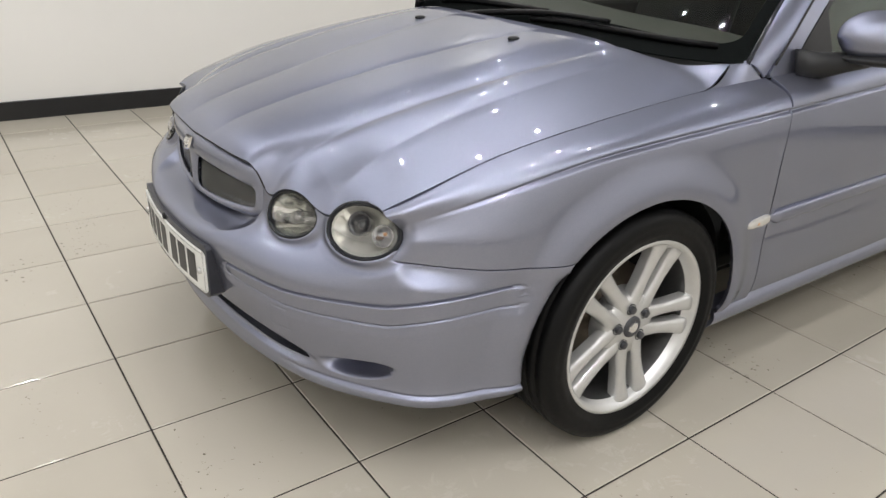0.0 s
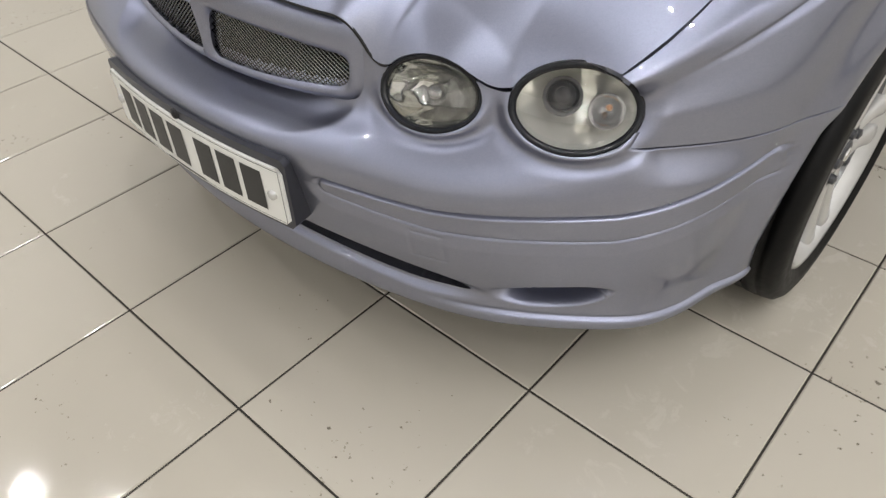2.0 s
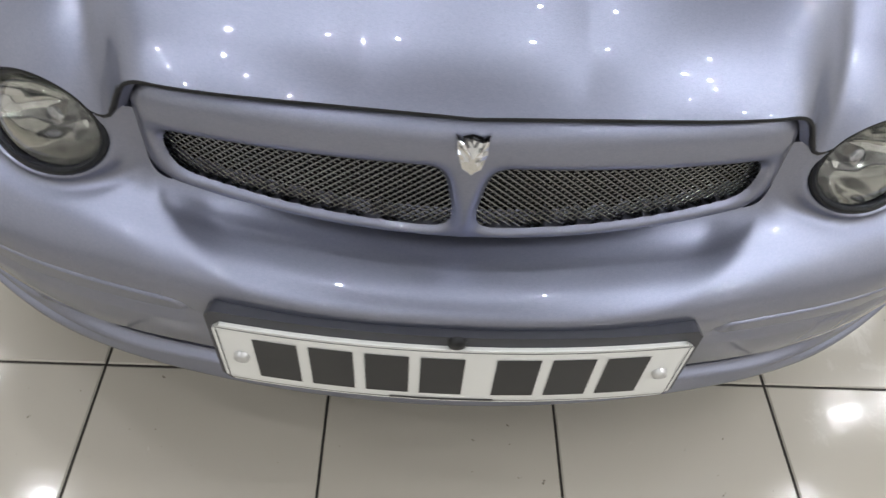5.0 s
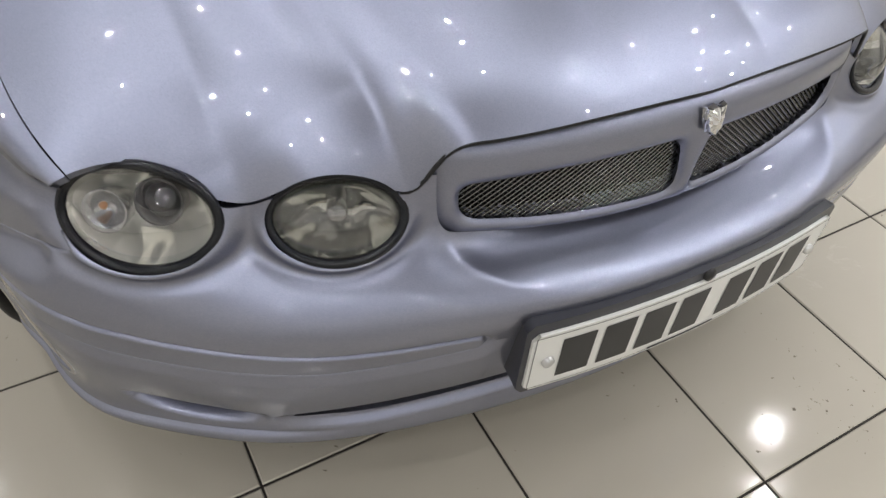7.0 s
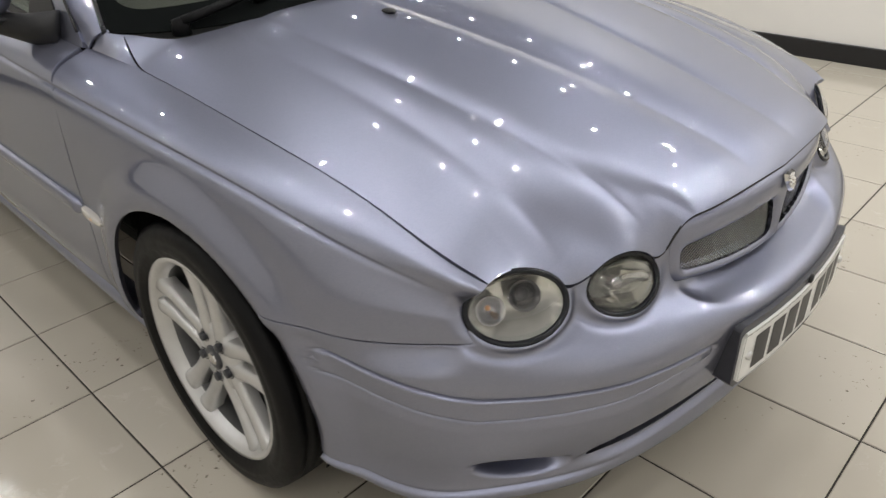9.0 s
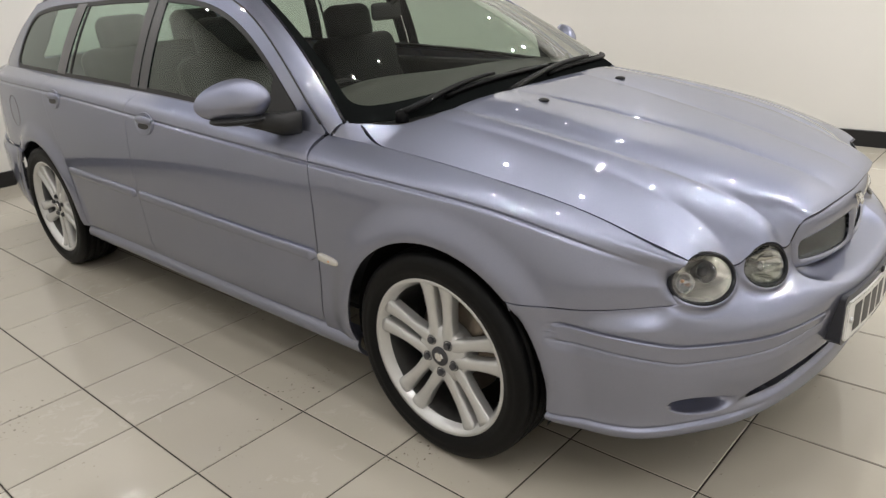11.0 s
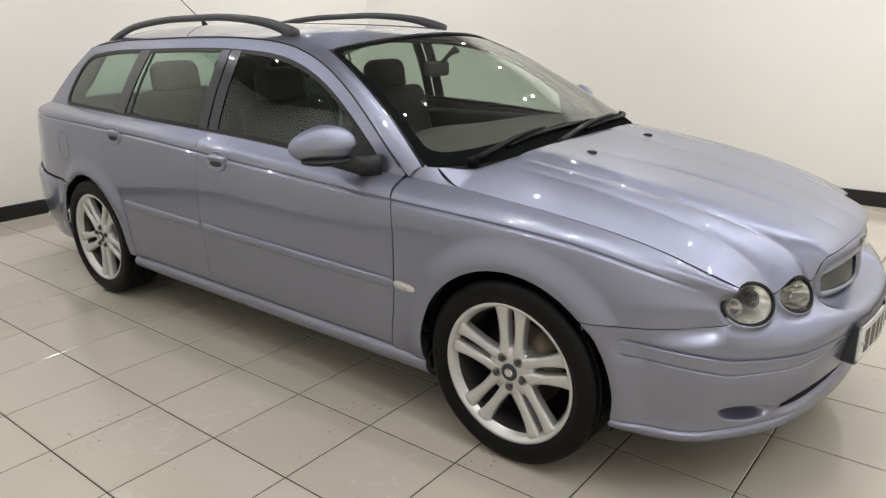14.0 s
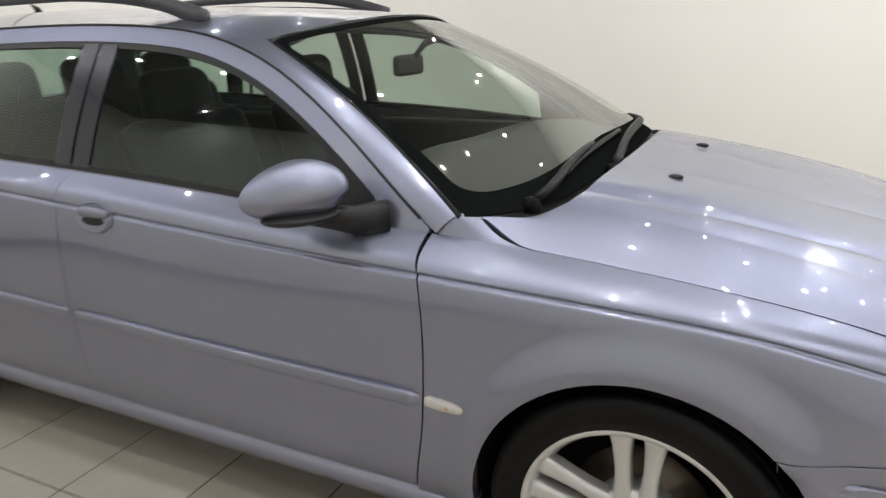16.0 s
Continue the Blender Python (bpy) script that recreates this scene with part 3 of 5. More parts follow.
ua = np.linspace(-1, 1, 521)
va = np.concatenate([np.linspace(0, 0.06, 8), np.linspace(0.065, 0.30, 44), np.linspace(0.303, 0.70, 150), np.linspace(0.705, 1, 64)])
bum = grid(ua, va, bumper_grid)
def slot(P):
    ax = np.abs(P[:, 0])
    sz = 0.318 - 0.02 * (ax / 0.5) ** 2
    return np.hypot(np.maximum(ax - 0.36, 0) / 0.165, (P[:, 2] - sz) / 0.0165) - 1


deep = bum.cut(lambda P: 0.6 - slot(P)).moved(-0.028)
bum = bum.cut(arch_cut(0.0, ARCH + 0.002)).cut(slot)
bum = bum.cut(lambda P: np.where((np.abs(P[:, 0]) > 0.66) & (P[:, 1] > -0.66), SEAM_Z(P[:, 1]) + 0.022 - P[:, 2], 1.0))
bum = bum.cut(lambda P: np.where(np.abs(P[:, 0]) < 0.70, np.maximum(EDGE_Z(np.abs(P[:, 0])) - 0.004 - P[:, 2], -1), 1.0))
for s in (-1, 1):
    for k in (0, 1):
        bum = bum.cut(lamp_cut(k, s, 0.004))
bum = bum.cut(lambda P: np.where((P[:, 2] > 0.548) & (np.abs(P[:, 0]) < 0.36), -grille_outer(P[:, 0], P[:, 2]) + 0.005, 1.0))
bumper = bum.object("front_bumper", PAINT, car, fold=0.03)
deep.object("intake_lining", BLACK, bumper, "black plastic lower intake", fold=0)

# fenders
for s in (-1, 1):
    ys = np.concatenate([np.linspace(-0.655, -0.30, 90), np.linspace(-0.296, 0.30, 130), np.linspace(0.305, 0.54, 50)])
    f = side(s, ys, VS, True)
    f.P = flush(f.P, s, 1.55)
    f = f.cut(arch_cut(0.0))
    f = f.cut(lambda P: np.where(P[:, 1] < 0, P[:, 2] - SEAM_Z(P[:, 1]) - 0.0025, 1.0))
    f = f.cut(lambda P: DOOR_F(P[:, 2]) - 0.002 - P[:, 1])
    f = f.cut(lambda P: P[:, 2] - 0.262)
    f = f.cut(lamp_cut(0, s, 0.003))
    f.object("front_fender", PAINT, car)

# sills
for s in (-1, 1):
    ys = np.linspace(0.30, 2.40, 100)
    vs = np.linspace(0, 1, 22)

    def sill_grid(U, V):
        w = V * math.pi
        x = 0.815 + 0.042 * np.sin(np.clip(w, 0, math.pi * 0.8)) ** 0.8 - 0.03 * step(0.8, 1.0, V)
        z = 0.185 + 0.10 * V + np.interp(U, (0.3, 2.4), (0.0, 0.012))
        return s * x, U, z
    sl = grid(ys, vs, sill_grid, flip=(s < 0)).cut(arch_cut(0.0, ARCH + 0.01)).cut(arch_cut(AXLE_R, ARCH + 0.01))
    sl.object("sill", PAINT, car)

REAR_Y = curve((0.15, 0.6, 0.85, 0.95, 1.02, 1.1, 1.2, 1.3, 1.42), (3.785, 3.79, 3.65, 3.50, 3.375, 3.235, 3.10, 2.95, 2.78))


def rear_cut(P):
    return REAR_Y(P[:, 2]) - P[:, 1]


# greenhouse: side glass plane and roof edge
TOP_Z = curve((0.40, 0.49, 0.65, 0.80, 0.95, 1.10, 1.25, 1.45, 1.7, 2.3, 2.7, 2.95, 3.15, 3.35, 3.5), (0.835, 0.902, 1.030, 1.140, 1.228, 1.290, 1.328, 1.350, 1.360, 1.354, 1.340, 1.305, 1.240, 1.130, 1.02))


def lean(y, z):
    """Half width of the glasshouse at a height."""
    d = np.maximum(z - BELT_Z(y), -0.03)
    return BELT_X(y) - 0.004 - 0.30 * d - 0.42 * d * np.abs(d)


def top_gap(P):
    y, z = P[:, 1], P[:, 2]
    sl = (TOP_Z(y + 0.01) - TOP_Z(y - 0.01)) / 0.02
    return (TOP_Z(y) - z) / np.sqrt(1 + sl ** 2)


def daylight(P, inset=0.0):
    """Positive inside the outline of the side windows."""
    y, z = P[:, 1], P[:, 2]
    rear = 3.10 - 0.9 * np.maximum(z - 1.0, 0) ** 1.3 - y
    g = smooth_min(z - BELT_Z(y) - 0.003, rear, 0.05)
    g = smooth_min(g, top_gap(P) - 0.045, 0.07)
    return g - inset


def pillar(P, at, shift, half):
    """Negative inside a pillar whose top leans forward by shift."""
    return np.abs(P[:, 1] - (at - shift * (P[:, 2] - 0.96) / 0.35)) - half


def upper(s, off=0.0, ys=None):
    ys = np.concatenate([np.linspace(0.492, 1.2, 110), np.linspace(1.21, 2.6, 100), np.linspace(2.61, 3.49, 80)]) if ys is None else ys
    vs = np.linspace(0, 1, 60)

    def fn(U, V):
        z0 = BELT_Z(U) - 0.002
        z = z0 + (TOP_Z(U) - z0) * V
        return s * (lean(U, z) + off), U, z
    return grid(ys, vs, fn, flip=(s < 0))


PILLARS = ((1.645, 0.03, 0.070), (2.445, 0.13, 0.050))
BAR = (2.335, 0.10, 0.008)
doors = {}
for s in (-1, 1):
    # doors with the shut lines between them
    ys = np.linspace(0.42, 2.52, 330)
    flank = side(s, ys, VS).cut(arch_cut(AXLE_R)).cut(lambda P: P[:, 2] - 0.283 - 0.012 * (P[:, 1] - 0.5) / 1.8)
    fd = flank.cut(lambda P: P[:, 1] - DOOR_F(P[:, 2]) - 0.002).cut(lambda P: DOOR_B - 0.0012 - P[:, 1])
    doors["front", s] = fd.object("front_door", PAINT, car)
    rd = flank.cut(lambda P: P[:, 1] - DOOR_B - 0.0012).cut(lambda P: DOOR_R(P[:, 2]) - 0.0012 - P[:, 1])
    doors["rear", s] = rd.object("rear_door", PAINT, car)
    # quarter panel and rear bumper corner
    ys = np.concatenate([np.linspace(2.25, 3.1, 130), np.linspace(3.11, 3.78, 60)])
    q = side(s, ys, VS).cut(rear_cut).cut(arch_cut(AXLE_R)).cut(lambda P: P[:, 1] - DOOR_R(P[:, 2]) - 0.0012)
    q.cut(lambda P: np.where(P[:, 1] > AXLE_R, P[:, 2] - 0.602, P[:, 2] - 0.29)).object("rear_quarter", PAINT, car)
    rb = q.cut(lambda P: np.where(P[:, 1] > AXLE_R, 0.598 - P[:, 2], -1.0)).moved(0.012)
    rb.P[:, 0] += s * 0.020 * step(3.02, 3.20, rb.P[:, 1]) * (1 - step(0.555, 0.600, rb.P[:, 2]))
    rb.cut(lambda P: P[:, 2] - 0.235).object("rear_bumper_corner", PAINT, car)
    # painted frame round the side windows
    up = upper(s).cut(rear_cut)
    up.cut(lambda P: -daylight(P)).object("side_frame", PAINT, car)
    seal = upper(s, -0.002).cut(lambda P: daylight(P, -0.004)).cut(lambda P: -daylight(P, 0.017))
    seal.object("window_seal", BLACK, car, "black rubber window seal", fold=0.01)
    inner = upper(s, -0.006).cut(lambda P: daylight(P, 0.008))
    for at, shift, half in ((1.607, 0.03, 0.0335), (1.684, 0.03, 0.0325), PILLARS[1]):
        inner.cut(lambda P: -pillar(P, at, shift, half)).moved(0.004).object("pillar_trim", FRAMEBLACK, car, "gloss black pillar trim", fold=0.006)
    inner.cut(lambda P: -pillar(P, *BAR)).moved(0.003).object("window_bar", BLACK, car, "thin black window divider", fold=0.006)
    for lo, hi in ((None, PILLARS[0]), (PILLARS[0], BAR), (BAR, PILLARS[1]), (PILLARS[1], None)):
        g = inner
        if lo:
            g = g.cut(lambda P: pillar(P, lo[0], lo[1], lo[2] - 0.004)).cut(lambda P: P[:, 1] - (lo[0] - lo[1] * (P[:, 2] - 0.96) / 0.35))
        if hi:
            g = g.cut(lambda P: pillar(P, hi[0], hi[1], hi[2] - 0.004)).cut(lambda P: (hi[0] - hi[1] * (P[:, 2] - 0.96) / 0.35) - P[:, 1])
        ob = g.object("side_window", GLASS, car, "green-tinted side window glass", fold=0)
        ob.visible_shadow = False

# roof
ROOF_C = curve((0.9, 1.1, 1.5, 2.0, 2.75, 3.1, 3.35, 3.5), (1.340, 1.370, 1.402, 1.416, 1.412, 1.375, 1.30, 1.20))
def screen(S, T):
    """The windscreen surface: S across from -1 to 1, T from base to top."""
    bx, by, bz = 0.737 * S, 0.243 + 0.04 * S ** 2 + 0.145 * S ** 8, 0.945 - 0.014 * S ** 2
    tx, ty, tz = 0.548 * S, 0.955 + 0.115 * S ** 2, 1.352 - 0.050 * S ** 2
    b = 4 * T * (1 - T)
    return bx + (tx - bx) * T, by + (ty - by) * T - 0.012 * b, bz + (tz - bz) * T + 0.022 * b


us, vs = np.linspace(-1, 1, 81), np.linspace(0, 1, 50)
glass = grid(us, vs, screen).object("windscreen", SCREEN, car, "clear curved windscreen glass", fold=0)
glass.visible_shadow = False


rim = grid(np.linspace(-1.004, 1.004, 181), np.linspace(-0.012, 1.01, 140), lambda S, T: (*screen(S, T)[:2], screen(S, T)[2] + 0.0015))
hw = grid(np.linspace(-1.004, 1.004, 181), np.linspace(-0.012, 1.01, 140), lambda S, T: (S, T, 0 * S))
inside = smooth_min(0.968 - np.abs(hw.P[:, 0]), smooth_min(hw.P[:, 1] - 0.105 + 0.035 * np.abs(hw.P[:, 0]), 0.97 - hw.P[:, 1], 0.04), 0.07)
rim_val = {tuple(np.round(p, 6)): -v for p, v in zip(rim.P, inside)}
rim.cut(lambda P: np.array([rim_val[tuple(np.round(p, 6))] for p in P])).object("screen_surround", FRIT, car, "black windscreen border", fold=0.004)

edge = [(-1.006, t) for t in np.linspace(-0.01, 0.985, 40)] + [(q, 1.006) for q in np.linspace(-0.97, 0.97, 50)] + [(1.006, t) for t in np.linspace(0.985, -0.01, 40)]
pts = [tuple(float(v) for v in screen(np.array(a), np.array(b))) for a, b in edge]
part("screen_seal", tube_bm(pts, 0.0065, 8), GLOSSBLACK, glass, "black rubber windscreen seal", smooth=True)


def roof_grid(U, V):
    x1 = lean(U, TOP_Z(U))
    x = x1 * V
    z = TOP_Z(U) + (ROOF_C(U) - TOP_Z(U)) * (1 - np.abs(V) ** 2.4)
    return x, U, z


def roof_front(P):
    s = P[:, 0] / 0.548
    return P[:, 1] - (0.962 + 0.115 * s ** 2)


rf = grid(np.linspace(0.93, 3.46, 170), np.linspace(-1, 1, 90), roof_grid, flip=True).cut(roof_front).cut(lambda P: REAR_Y(P[:, 2]) + 0.05 * (1 - np.clip(np.abs(P[:, 0]) / lean(P[:, 1], TOP_Z(P[:, 1])), 0, 1) ** 2.5) - P[:, 1])
rf.object("roof", PAINT, car, fold=0.004)

# windscreen pillars
for s in (-1, 1):
    ts = np.linspace(0.0, 1.0, 70)

    def pillar_grid(U, V):
        T = U
        sx, sy, sz = screen(0 * U + 1.0, T)
        oy = np.interp(U, (0.0, 0.3, 0.6, 1.0), (0.476, 0.70, 0.90, 1.16))
        oz = TOP_Z(oy)
        ox = lean(oy, oz) - 0.007 * (1 - step(0.0, 0.15, U))
        b = 4 * V * (1 - V)
        return s * (sx + (ox - sx) * V + 0.004 * b), sy + (oy - sy) * V - 0.002 * b, sz + (oz - sz) * V + 0.009 * b
    grid(ts, np.linspace(0, 1, 14), pillar_grid, flip=(s > 0)).object("windscreen_pillar", PAINT, car, fold=0.004)
    lined = grid(ts, np.linspace(0.05, 0.9, 10), pillar_grid, flip=(s > 0))
    lined.P = lined.P + np.array((-0.022 * s, 0.010, -0.016))
    lined.object("pillar_lining", HEADLINE, car, "pale inner trim of the windscreen pillar", fold=0)

# fender top behind the bonnet corner, up to the pillar
for s in (-1, 1):
    def scuttle_grid(U, V):
        y = 0.26 + U * 0.28
        x1, z1 = SHUT_X(y), SHUT_Z(y)
        x0 = np.interp(y, (0.26, 0.293, 0.338, 0.375, 0.428, 0.455, 0.54), (0.52, 0.59, 0.663, 0.70, 0.737, 0.730, 0.706))
        z0 = np.interp(y, (0.26, 0.293, 0.338, 0.375, 0.428, 0.455, 0.54), (0.93, 0.912, 0.912, 0.922, 0.933, 0.952, 1.005))
        return s * (x1 + (x0 - x1) * V), y, z1 + (z0 - z1) * V + 0.010 * 4 * V * (1 - V)
    sc = grid(np.linspace(0, 1, 50), np.linspace(0, 1, 30), scuttle_grid, flip=(s < 0)).cut(lambda P: -shut_gap(P) - 0.001)
    sc = sc.cut(lambda P: 0.428 + 1.6 * (np.abs(P[:, 0]) - 0.737) - P[:, 1]).cut(lambda P: np.abs(P[:, 0]) - 0.695)
    sc.object("scuttle_corner", PAINT, car, fold=0.006)

# cowl below the windscreen
def cowl_grid(U, V):
    x = U * 0.712
    y = 0.185 + 0.03 * U ** 2 + 0.15 * U ** 8 + V * 0.11
    return x, y, 0.945 - 0.022 * U ** 2 - 0.020 * (1 - V) - 0.008 * np.sin(V * 3.1)


grid(np.linspace(-1, 1, 60), np.linspace(0, 1, 12), cowl_grid).object("cowl", BLACK, car, "black plastic scuttle panel")

# tailgate and rear bumper close the back
def tail_grid(U, V):
    z = 0.40 + V * 1.02
    yb = REAR_Y(z)
    w = np.where(z < 0.95, np.interp(z, (0.4, 0.6, 0.95), (0.65, 0.655, 0.655)), lean(yb, np.minimum(z, TOP_Z(yb))))
    return U * w, yb + 0.05 * (1 - np.abs(U) ** 2.5), z


tail = grid(np.linspace(-1, 1, 40), np.linspace(0, 1, 50), tail_grid, flip=True)
tail = tail.cut(lambda P: TOP_Z(P[:, 1]) + (ROOF_C(P[:, 1]) - TOP_Z(P[:, 1])) * (1 - np.clip(np.abs(P[:, 0]) / lean(P[:, 1], TOP_Z(P[:, 1])), 0, 1) ** 2.4) + 0.003 - P[:, 2])
tail.cut(lambda P: np.maximum(np.maximum(np.abs(P[:, 0]) - 0.5, 1.02 - P[:, 2]), P[:, 2] - 1.31)).object("tailgate", PAINT, car)
tail.moved(-0.004).cut(lambda P: np.minimum(np.minimum(0.505 - np.abs(P[:, 0]), P[:, 2] - 1.015), 1.315 - P[:, 2])).object("rear_window", GLASS, car, "tinted rear window", fold=0).visible_shadow = False

# inner shells keep the gaps dark
part("underbody", box_bm((1.30, 3.9, 0.05), (0, 1.45, 0.24), 0.02), DARK, car)
part("boot_shell", box_bm((1.10, 0.80, 0.50), (0, 3.20, 0.62), 0.05), DARK, car)
part("engine_bay", box_bm((1.30, 0.85, 0.30), (0, -0.20, 0.48), 0.05), DARK, car)
for s in (-1, 1):
    for c in (0.0, AXLE_R):
        grid(np.linspace(-0.28, math.pi + 0.28, 46), np.linspace(0, 1, 6), lambda U, V: (s * (0.56 + 0.27 * V), c + 0.362 * np.cos(U), WHEEL_Z + 0.362 * np.sin(U)), flip=(s > 0)).object("wheel_arch_liner", DARK, car, fold=0)
        shield = grid(np.linspace(0, 1, 8), np.linspace(0, 2 * math.pi, 41), lambda U, V: (s * 0.60 + 0 * U, c + 0.358 * U * np.cos(V), np.maximum(WHEEL_Z + 0.358 * U * np.sin(V), 0.10)))
        shield.object("splash_shield", DARK, car, fold=0)
        part("arch_wall", box_bm((0.02, 0.72, 0.50), (s * 0.56, c, 0.45), 0.005, 1), DARK, car)

# rub strips along the doors
for s in (-1, 1):
    for a, b, owner in ((0.475, DOOR_B - 0.012, "front"), (DOOR_B + 0.012, 2.31, "rear")):
        ys = np.linspace(a, b, 60)
        xs = side(s, ys, np.array([0.43, 0.45])).P.reshape(60, 2, 3)[:, 1, 0]

        def rub(U, V):
            i = np.clip(np.round((U - a) / (b - a) * 59).astype(int), 0, 59)
            w = V * math.pi
            end = np.clip(np.minimum(U - a, b - U) / 0.02, 0, 1) ** 0.5
            zc = RIBZ(U)
            return xs[i] + s * (0.017 * np.sin(w) ** 0.35 * end - 0.003), U, zc + 0.019 * -np.cos(w) * (0.3 + 0.7 * end) - 0.018
        grid(ys, np.linspace(0, 1, 12), rub, flip=(s < 0)).object("rub_strip", PAINT, doors[owner, s], fold=0)

# door handles: oval cup with a painted pull across its upper half
def body_x(y, z):
    """Half width of the flank at a place."""
    row = side(1, np.array([y - 0.01, y]), VS).P.reshape(2, len(VS), 3)[1]
    return float(np.interp(z, row[:, 2], row[:, 0]))


for s in (-1, 1):
    for owner, y, z in (("front", 1.467, 0.862), ("rear", 2.335, 0.902)):
        ring = []
        for k in range(48):
            w = 2 * math.pi * k / 48
            py, pz = y + 0.066 * math.cos(w), z + 0.040 * math.sin(w)
            ring.append((s * (body_x(py, pz) + 0.001), py, pz))
        h = part("door_handle", tube_bm(ring, 0.0042, 8, True), PAINT, doors[owner, s], "oval body-coloured door handle", smooth=True)
        top, bot = body_x(y, z + 0.038), body_x(y, z - 0.038)

        def cup_grid(U, V):
            x = (top + bot) / 2 + (top - bot) / 2 * V + 0.006
            return s * x, y + 0.062 * U * np.sqrt(1 - V * V / 2), z + 0.037 * V * np.sqrt(1 - U * U / 2)
        cup = grid(np.linspace(-1, 1, 21), np.linspace(-1, 1, 15), cup_grid, flip=(s < 0))
        cup.object("cup", PAINT, h, fold=0.002)
        # flat black oval laid on the cup, painting the hollow's shade
        cup.moved(0.0015).cut(lambda P: 1 - np.hypot((P[:, 1] - y - s * 0.0) / 0.044, (P[:, 2] - z + 0.008) / 0.012)).object("recess", BLACK, h, "black patch for the shade in the hollow behind the pull", fold=0)
        qs = np.linspace(-1, 1, 16)
        bar = [(s * (body_x(y, z + 0.010) + 0.012 - 0.010 * abs(q) ** 3), y + 0.060 * q, z + 0.013 + 0.004 * (1 - q * q)) for q in qs]
        part("pull", tube_bm(bar, [0.007 + 0.009 * math.sqrt(1 - q * q) for q in qs], 12, flat=0.55), PAINT, h, smooth=True)

# side repeaters
REPEATER = material("clear_repeater_lens", (0.50, 0.48, 0.44), 0.12, coat=1.0, noise_scale=70, vary=0.12)
for s in (-1, 1):
    m = Matrix.Translation((s * 0.882, 0.415, 0.532)) @ Matrix.Rotation(0.10, 4, "X") @ Matrix.Diagonal((0.011, 0.048, 0.0125, 1))
    b = bmesh.new()
    bmesh.ops.create_uvsphere(b, u_segments=28, v_segments=18, radius=1)
    for v in b.verts:
        e = 0.45 if v.co.y > 0 else 0.8
        v.co = [math.copysign(abs(q) ** e, q) for q in v.co]
    bmesh.ops.transform(b, matrix=m, verts=b.verts)
    rpt = part("side_repeater", b, REPEATER, car, "clear side indicator lens with an amber bulb", smooth=True)
    b = bmesh.new()
    bmesh.ops.create_uvsphere(b, u_segments=14, v_segments=10, radius=1, matrix=m @ Matrix.Translation((s * 0.80, -0.22, 0.05)) @ Matrix.Diagonal((0.28, 0.15, 0.38, 1)))
    part("indicator_bulb", b, AMBER, rpt, "amber indicator bulb", smooth=True)

# door mirrors
for s in (-1, 1):
    b = bmesh.new()
    bmesh.ops.create_uvsphere(b, u_segments=36, v_segments=24, radius=1)
    for v in b.verts:
        x, y, z = v.co
        k = 1 - 0.16 * x
        fold = min(max((-0.10 - z) / 0.16, 0), 1)
        y2 = y * (0.085 if y < 0 else 0.035) * (1 - 0.10 * fold)
        v.co = (s * (0.926 + 0.094 * x), 0.748 + y2 * k + 0.058 * x, 0.998 + 0.070 * z * k * (1 - 0.12 * (z < 0)) - 0.006 * x)
    if s < 0:
        bmesh.ops.reverse_faces(b, faces=b.faces)
    mir = part("door_mirror", b, PAINT, car, "body-coloured oval door mirror", smooth=True)
    base = [(s * 0.775, 0.60, 0.915), (s * 0.82, 0.645, 0.920), (s * 0.87, 0.69, 0.935), (s * 0.91, 0.72, 0.945)]
    part("mirror_arm", tube_bm(base, [0.046, 0.036, 0.026, 0.020], 14, flat=0.75), BLACK, mir, "black plastic mirror arm", smooth=True)
    tri = upper(s, 0.003, np.linspace(0.5, 0.82, 40)).cut(lambda P: daylight(P, 0.001)).cut(lambda P: 0.770 - P[:, 1])
    tri.object("mirror_cheek", BLACK, mir, "black triangular mirror cheek", fold=0.004)
    lip = bmesh.new()
    bmesh.ops.create_uvsphere(lip, u_segments=30, v_segments=12, radius=1, matrix=Matrix.Translation((s * 0.915, 0.730, 0.946)) @ Matrix.Rotation(s * 0.55, 4, "Z") @ Matrix.Diagonal((0.092, 0.062, 0.017, 1)))
    part("lower_shell", lip, BLACK, mir, "black lower mirror shell", smooth=True)

# roof rails: flat arched bars on broad feet
for s in (-1, 1):
    q = np.linspace(0, 1, 70)
    y = 1.335 + q * (2.945 - 1.335)
    rise = 0.070 * (1 - np.abs(2 * q - 1) ** 3.4) ** 0.9 - 0.012
    zr = np.interp(y, (1.3, 1.5, 1.9, 2.3, 2.7, 2.95), (1.372, 1.384, 1.392, 1.388, 1.370, 1.346))
    pts = [(s * (0.505 - 0.012 * k ** 3), a, b + c) for a, b, c, k in zip(y, zr, rise, q)]
    thick = 0.0165 + 0.014 * np.exp(-q / 0.10) + 0.006 * np.exp(-(1 - q) / 0.08)
    part("roof_rail", tube_bm(pts, thick.tolist(), 14, flat=0.7), GREYRAIL, car, "satin black raised roof rail", smooth=True)

# dark gutter line along the roof edge and down the pillar
for s in (-1, 1):
    gy = np.linspace(0.515, 2.85, 90)
    pts = [(s * (float(lean(np.array(y), TOP_Z(y))) + 0.001), y, float(TOP_Z(y)) + 0.001) for y in gy]
    part("roof_gutter", tube_bm(pts, 0.0035, 6), BLACK, car, "black roof gutter strip", smooth=True)
